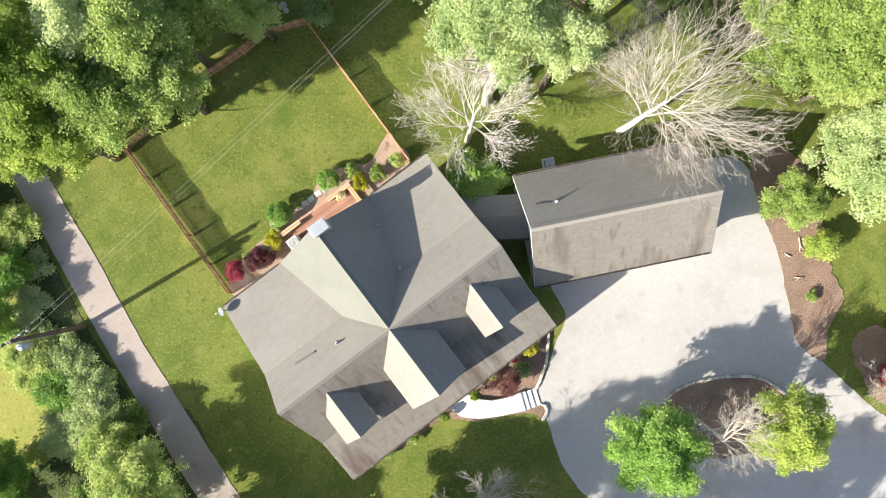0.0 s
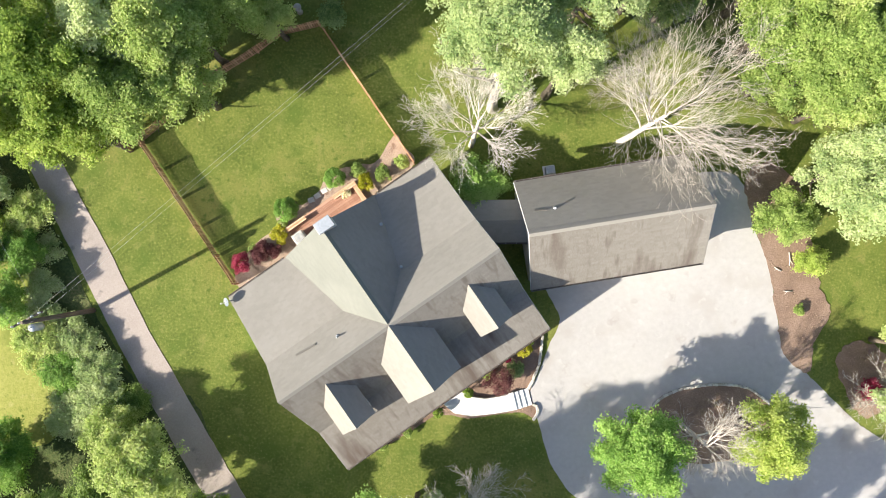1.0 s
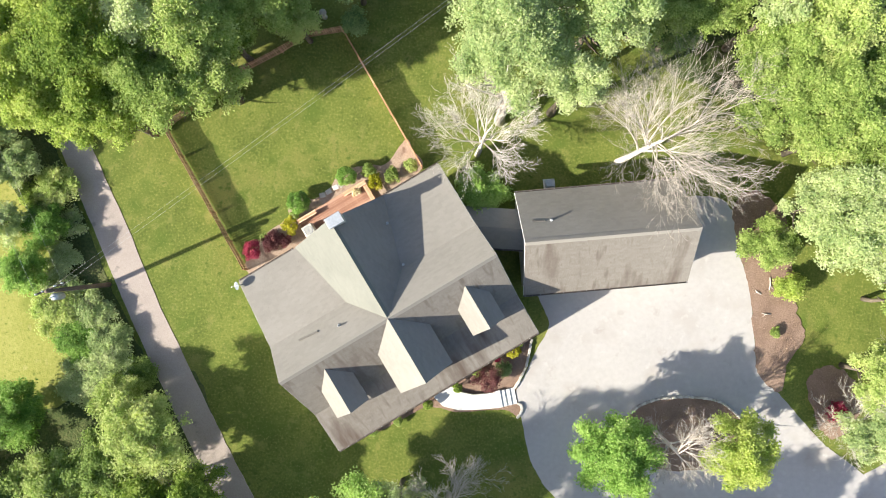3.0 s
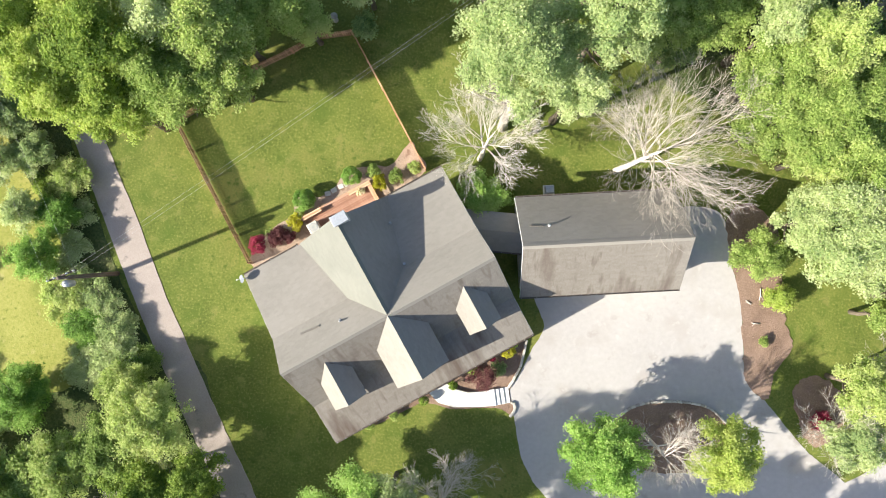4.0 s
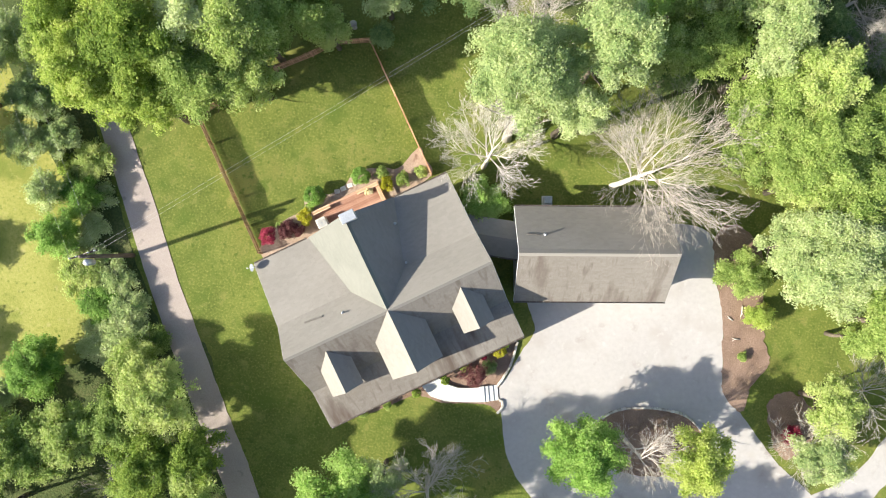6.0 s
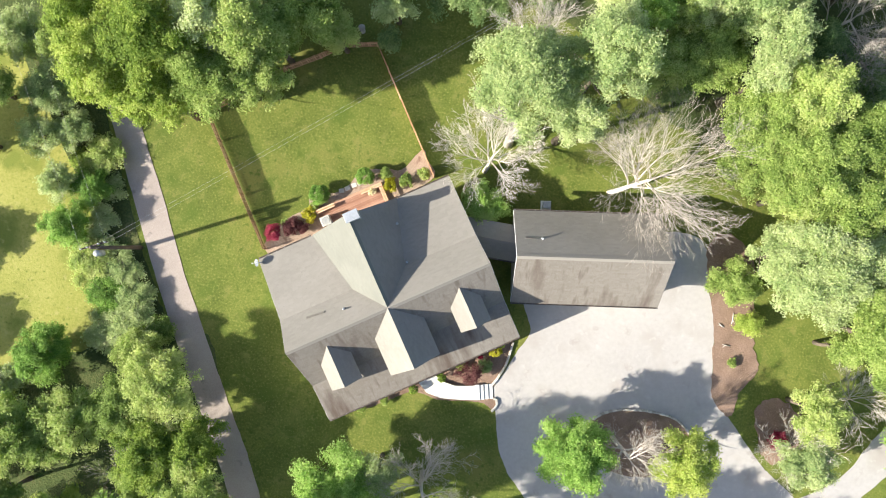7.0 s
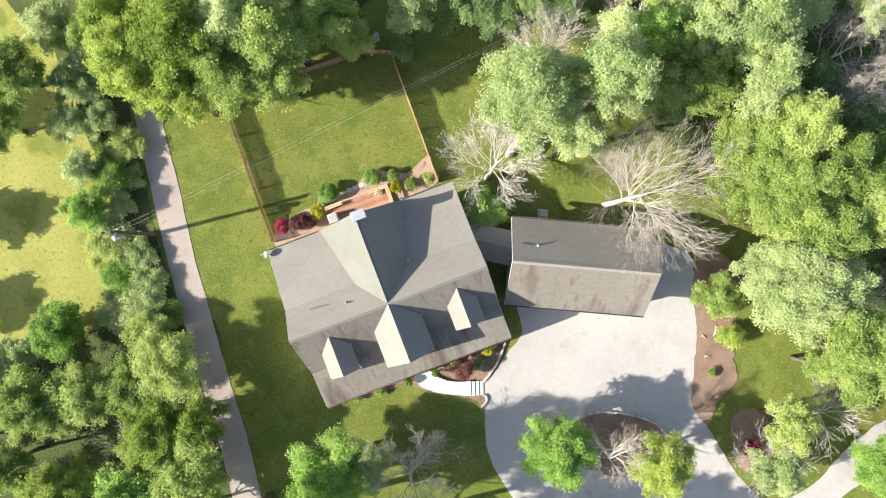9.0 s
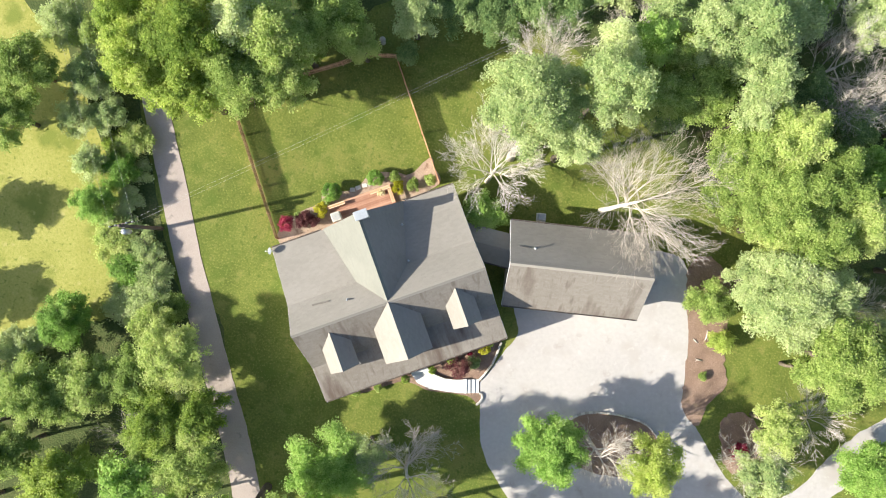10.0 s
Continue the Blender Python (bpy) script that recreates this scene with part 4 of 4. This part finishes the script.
bush(4.75, -9.5, 0.95, 1.7, "leaf_plum", "plum-leaved ornamental shrub beside the walk", 15, density=5500)
bush(5.75, -8.75, 0.6, 0.8, "leaf_dark", "dark green shrub in the front bed", 16)
bush(2.75, -10.35, 0.42, 1.2, "leaf_yellow", "upright clipped green shrub beside the walk", 17, lobes=0.05)
bush(0.85, -11.75, 0.42, 1.2, "leaf_yellow", "upright clipped green shrub by the porch", 18, lobes=0.05)
bush(-1.1, -13.2, 0.36, 0.6, "leaf_mid", "low green plant by the porch edge", 19)
bush(-2.75, -14.1, 0.36, 0.6, "leaf_mid", "low green plant by the porch edge", 20)
bush(4.0, -9.2, 0.4, 0.6, "leaf_mid", "low green plant in the front bed", 21)
bush(5.3, -8.15, 0.22, 0.5, "leaf_red", "small red flowering plant", 22)
bush(29.0, -9.1, 0.75, 1.0, "leaf_red", "dark red-leaved shrub in a mulch bed", 23)
bush(24.35, -4.1, 0.4, 0.5, "leaf_mid", "small green plant on bare mulch", 24)
bush(-5.75, 2.35, 0.36, 0.5, "petal", "cream flowering plant on the deck", 25, z=0.3, density=6000)

# ---------------------------------------------------------------- deck behind the house
HOUSE_POSE = pose(-2.35, -5.18, 0, 0, 0, 37.15)
deck = empty("deck", HOUSE_POSE, "low reddish wooden deck behind the house", "deck")
BOARD = box_mesh("board", (5.4, 0.136, 0.03), M["paver"], 0.004)
for i in range(20):
    put("board", BOARD, deck, Matrix.Translation((0.0, 5.68 + i * 0.142, 0.27)))
put("fascia", box_mesh("fascia", (5.4, 0.03, 0.24), M["cedar"], 0.004, (0, 8.47, 0.135)), deck)
for x in (-2.71, 2.71):
    put("fascia", box_mesh("fascia", (0.03, 2.85, 0.24), M["cedar"], 0.004, (x, 7.04, 0.135)), deck)


def deck_bench(x0, y0, x1, y1):
    b = empty("deck_bench", HOUSE_POSE @ pose(x0, y0, 0.29, 0, 0, math.degrees(math.atan2(y1 - y0, x1 - x0))), "pale orange wooden bench along the deck's edge", "bench", "deck benches")
    ln = math.hypot(x1 - x0, y1 - y0)
    for k in (-1, 0, 1):
        put("slat", box_mesh("slat", (ln, 0.09, 0.035), M["rail"], 0.006, (ln / 2, k * 0.1, 0.43)), b)
    for k in (0.12, ln - 0.12):
        put("leg", box_mesh("leg", (0.08, 0.24, 0.42), M["cedar"], 0.006, (k, 0, 0.21)), b)


deck_bench(0.95, 8.28, 2.72, 8.28)
deck_bench(2.56, 8.1, 2.56, 6.9)
deck_bench(-2.72, 8.28, -1.25, 8.28)

ac = empty("air_conditioner", HOUSE_POSE @ pose(-2.3, 7.35, 0.29), "pale grey metal air-conditioning unit by the wall", "air conditioner")
put("casing", box_mesh("casing", (0.75, 0.75, 0.8), M["siding"], 0.03, (0, 0, 0.42)), ac)
put("fan_ring", tubes_mesh("fan_ring", [[(Vector((0.28 * math.cos(k * 0.5236), 0.28 * math.sin(k * 0.5236), 0.835)), 0.015) for k in range(13)]], M["steel"], 5), ac)
for k in range(6):
    put("grille_bar", box_mesh("grille_bar", (0.54, 0.012, 0.012), M["steel"], 0, (0, 0, 0.83)), ac, Matrix.Rotation(k * math.pi / 6, 4, "Z"))
unit = empty("heat_pump", pose(7.55, 4.42, 0, 0, 0, 11.45), "grey metal heat pump on a slab behind the garage", "heat pump")
put("casing", box_mesh("casing", (0.6, 0.5, 0.6), M["steel"], 0.03, (0, 0, 0.38)), unit)
put("slab", box_mesh("slab", (0.8, 0.7, 0.08), M["concrete"], 0.01, (0, 0, 0.05)), unit)

for x, y, a in ((-8.15, 1.85, 20), (-7.75, 2.15, 35), (-7.3, 2.5, 30), (-6.9, 2.75, 50)):
    tagged(put("stepping_stone", box_mesh("stepping_stone", (0.42, 0.34, 0.07), M["stone"], 0.03), None, pose(x, y, 0.05, 0, 0, a)), "flat pale stepping stone beside the deck", "stepping stone", "stepping stones")

# ---------------------------------------------------------------- front walk, steps and edging
sheet("pavement_walk", [(5.72, -10.3), (4.9, -10.62), (3.9, -10.82), (2.9, -10.72), (1.7, -10.1), (0.6, -10.6), (1.25, -11.35), (1.9, -11.85), (3.05, -12.0), (4.4, -11.8), (5.3, -11.62), (6.05, -11.45)], 0.31, M["concrete"], "curved pale concrete front walk", "walk", 0, False, 0.45)
steps = empty("front_steps", pose(5.86, -10.9, 0, 0, 0, 17), "three pale concrete steps down to the driveway", "steps")
for k in range(3):
    put("step", box_mesh("step", (0.36, 1.16, 0.24 - 0.07 * k), M["concrete"], 0.012, (0.18 + k * 0.36, 0, (0.24 - 0.07 * k) / 2)), steps)

STONES = []
for k in range(4):
    bm = bmesh.new()
    bmesh.ops.create_cube(bm, size=1.0)
    for v in bm.verts:
        v.co = Vector((v.co.x * (0.36 + 0.05 * noise.noise((k, v.co.x, v.co.y))), v.co.y * 0.17 + 0.03 * noise.noise((v.co.x, k, v.co.z)), v.co.z * 0.2 + 0.02 * noise.noise((v.co.y, k * 3, v.co.x))))
    bmesh.ops.bevel(bm, geom=bm.edges[:], offset=0.025, segments=1, affect="EDGES")
    me = bpy.data.meshes.new("stone")
    bm.to_mesh(me)
    bm.free()
    me.materials.append(M["stone"])
    STONES.append(me)
stone_rng = random.Random(8)


def edging(points, label):
    line = smooth_outline(points, False, 12)
    e = empty("stone_edging", pose(line[0][0], line[0][1], 0), label, "edging", "stone edging")
    run = 0.0
    for (xa, ya), (xb, yb) in zip(line, line[1:]):
        run += math.hypot(xb - xa, yb - ya)
        if run > 0.3:
            run = 0
            put("stone", stone_rng.choice(STONES), e, pose(xb - line[0][0], yb - line[0][1], 0.1, stone_rng.uniform(-4, 4), stone_rng.uniform(-4, 4), math.degrees(math.atan2(yb - ya, xb - xa)) + stone_rng.uniform(-8, 8)))


edging([(7.55, -6.3), (7.5, -7.2), (7.38, -8.4), (7.05, -9.4), (6.75, -10.05)], "row of pale stones edging the front bed")
edging([(6.95, -11.1), (7.3, -11.2), (7.42, -11.6), (7.2, -12.05)], "short hook of pale edging stones by the steps")
edging([(14.9, -11.0), (15.78, -10.21), (17.07, -9.66), (19.29, -9.3), (21.15, -9.42), (22.28, -10.06), (23.22, -10.9)], "curved row of pale stones round the planting island")

# ---------------------------------------------------------------- power line


def utility_pole(x, y, h, turn, label):
    p = empty("utility_pole", pose(x, y, 0, 0, 0, turn), label, "utility pole", "utility poles")
    put("mast", tubes_mesh("mast", [[(Vector((0, 0, -0.2)), 0.17), (Vector((0, 0, h * 0.5)), 0.145), (Vector((0, 0, h)), 0.11)]], M["pole"], 10), p)
    put("crossarm", box_mesh("crossarm", (0.1, 1.9, 0.12), M["pole"], 0.01, (0.14, 0, h - 0.5)), p)
    for k in (-0.85, -0.4, 0.4, 0.85):
        put("insulator", tubes_mesh("insulator", [[(Vector((0.14, k, h - 0.44)), 0.05), (Vector((0.14, k, h - 0.3)), 0.06), (Vector((0.14, k, h - 0.24)), 0.03)]], M["white"], 8), p)
    can = put("transformer", tubes_mesh("transformer", [[(Vector((-0.4, 0, h - 1.3)), 0.22), (Vector((-0.4, 0, h - 0.5)), 0.22), (Vector((-0.4, 0, h - 0.42)), 0.12)]], M["steel"], 14), p, None, "pale grey transformer drum")
    for k in (-0.08, 0.08):
        put("bushing", tubes_mesh("bushing", [[(Vector((-0.4, k, h - 0.45)), 0.03), (Vector((-0.4, k, h - 0.2)), 0.02)]], M["white"], 6), can)
    return p


def cable(a, b, sag, label):
    a, b = Vector(a), Vector(b)
    line = [(a.lerp(b, i / 24) - Vector((0, 0, sag * 4 * (i / 24) * (1 - i / 24))), 0.0045) for i in range(25)]
    tagged(new("power_cable", tubes_mesh("power_cable", [line], M["wire"], 5)), label, "cable", "overhead cables")


POLES = [(-22.3, -6.05, 7.0, 120), (21.9, 34.5, 8.0, 44), (-42.0, 25.0, 8.5, 120)]
for row in POLES:
    utility_pole(*row, "weathered wooden utility pole with a crossarm and transformer")
for k, z in ((-0.12, 6.62), (0.16, 6.55)):
    cable((-22.3 + 0.7 * k, -6.05 - 0.7 * k, z), (21.9 + 0.25 * k, 34.5 - 0.25 * k, z + 1.0), 0.5, "thin pale overhead power cable crossing the garden")
for k in (-0.85, 0.85):
    cable((-22.3 + 0.9 * k, -6.05 + 0.5 * k, 6.6), (-42.0 + 0.9 * k, 25.0 + 0.5 * k, 7.5), 0.5, "thin overhead power cable above the hedge")

# ---------------------------------------------------------------- small things
dish = empty("satellite_dish", pose(-12.0, -4.7, 3.35, 0, 0, 200), "small grey-blue satellite dish on the roof's corner", "satellite dish")
dv, df = [], []
for i in range(5):
    for k in range(16):
        r = 0.25 * i / 4 + 0.001
        dv.append((r * math.cos(k * math.pi / 8), r * math.sin(k * math.pi / 8) * 1.1, 0.9 * r * r))
for i in range(4):
    df += [(i * 16 + k, i * 16 + (k + 1) % 16, (i + 1) * 16 + (k + 1) % 16, (i + 1) * 16 + k) for k in range(16)]
M["dish"] = mat("dish_enamel", ((0.13, 0.15, 0.18), (0.16, 0.185, 0.215), (0.2, 0.22, 0.25)), 8, 2, 0.5, 0.05)
me = mesh_of("reflector", dv, df, M["dish"], True)
put("reflector", me, dish, pose(0.2, 0, 0.42, 0, 40, 0), "grey-blue dish reflector")
put("mast", tubes_mesh("mast", [[(Vector((-0.1, 0, -0.15)), 0.03), (Vector((-0.05, 0, 0.3)), 0.03), (Vector((0.25, 0, 0.45)), 0.025)]], M["steel"], 6), dish)
put("feed_arm", tubes_mesh("feed_arm", [[(Vector((0.3, 0, 0.3)), 0.015), (Vector((0.5, 0, 0.5)), 0.015), (Vector((0.51, 0, 0.6)), 0.05)]], M["white"], 6), dish)

bath = empty("bird_bath", pose(-9.4, 14.3, 0), "pale stone bird bath under the trees", "bird bath")
put("pedestal", tubes_mesh("pedestal", [[(Vector((0, 0, 0)), 0.2), (Vector((0, 0, 0.1)), 0.1), (Vector((0, 0, 0.6)), 0.08), (Vector((0, 0, 0.7)), 0.15)]], M["stone"], 12), bath)
put("bowl", tubes_mesh("bowl", [[(Vector((0, 0, 0.68)), 0.14), (Vector((0, 0, 0.76)), 0.24), (Vector((0, 0, 0.82)), 0.27), (Vector((0, 0, 0.8)), 0.22), (Vector((0, 0, 0.75)), 0.14)]], M["stone"], 16), bath)
for x, y, s in ((23.7, -0.35, 9), (23.2, -1.6, 5), (24.0, -2.9, 6)):
    one = empty("fallen_branch", pose(x, y, 0.05, 0, 0, s * 30), "pale cut branch lying on the mulch", "branch", "cut branches")
    put("stick", tubes_mesh("stick", [[(Vector((0, 0, 0.04)), 0.05), (Vector((0.1 * s * 0.6, 0.05, 0.08)), 0.04), (Vector((0.1 * s, 0.02, 0.05)), 0.02)]], M["dead"], 6), one)
    put("stick", tubes_mesh("stick", [[(Vector((0.05 * s, 0, 0.06)), 0.03), (Vector((0.09 * s, 0.25, 0.1)), 0.012)]], M["dead"], 5), one)

# ---------------------------------------------------------------- bark scraps


def in_poly(px, py, poly):
    hit = np.zeros(len(px), bool)
    for (xa, ya), (xb, yb) in zip(poly, poly[1:] + poly[:1]):
        if ya == yb:
            continue
        hit ^= ((ya > py) != (yb > py)) & (px < (xb - xa) * (py - ya) / (yb - ya) + xa)
    return hit


def blades(px, py, z, size, tall, g, name, material, label, category):
    n = len(px)
    w = g.uniform(0, 6.283, n)
    t = np.stack([np.cos(w), np.sin(w), np.zeros(n)], 1) * (size * g.uniform(0.5, 1.2, n))[:, None]
    up = np.stack([g.normal(0, 0.5, n), g.normal(0, 0.5, n), np.ones(n)], 1) * (tall * g.uniform(0.5, 1.2, n))[:, None]
    p = np.stack([px, py, np.full(n, z)], 1)
    q = np.stack([p - t, p + t, p + t * 0.5 + up, p - t * 0.5 + up * 0.9], 1)
    tagged(new(name, quads_mesh(name, q, material)), label, category, kind="stuff")


M["bark_chip"] = mat("bark_chips", ((0.13, 0.08, 0.05), (0.25, 0.16, 0.11), (0.42, 0.3, 0.22)), 9, 1, 0.95, 0, island=0.6)
gg = np.random.default_rng(12)
for nm, line, top in COVERED:
    if nm.startswith("ground_bed") or nm == "ground_island":
        xs, ys = [a for a, _ in line], [b for _, b in line]
        k = int((max(xs) - min(xs)) * (max(ys) - min(ys)) * 28)
        px, py = gg.uniform(min(xs), max(xs), k), gg.uniform(min(ys), max(ys), k)
        ok = in_poly(px, py, line)
        blades(px[ok], py[ok], top, 0.05, 0.03, gg, "bark_scraps", M["bark_chip"], "scattered bark chips on the mulch", "mulch")
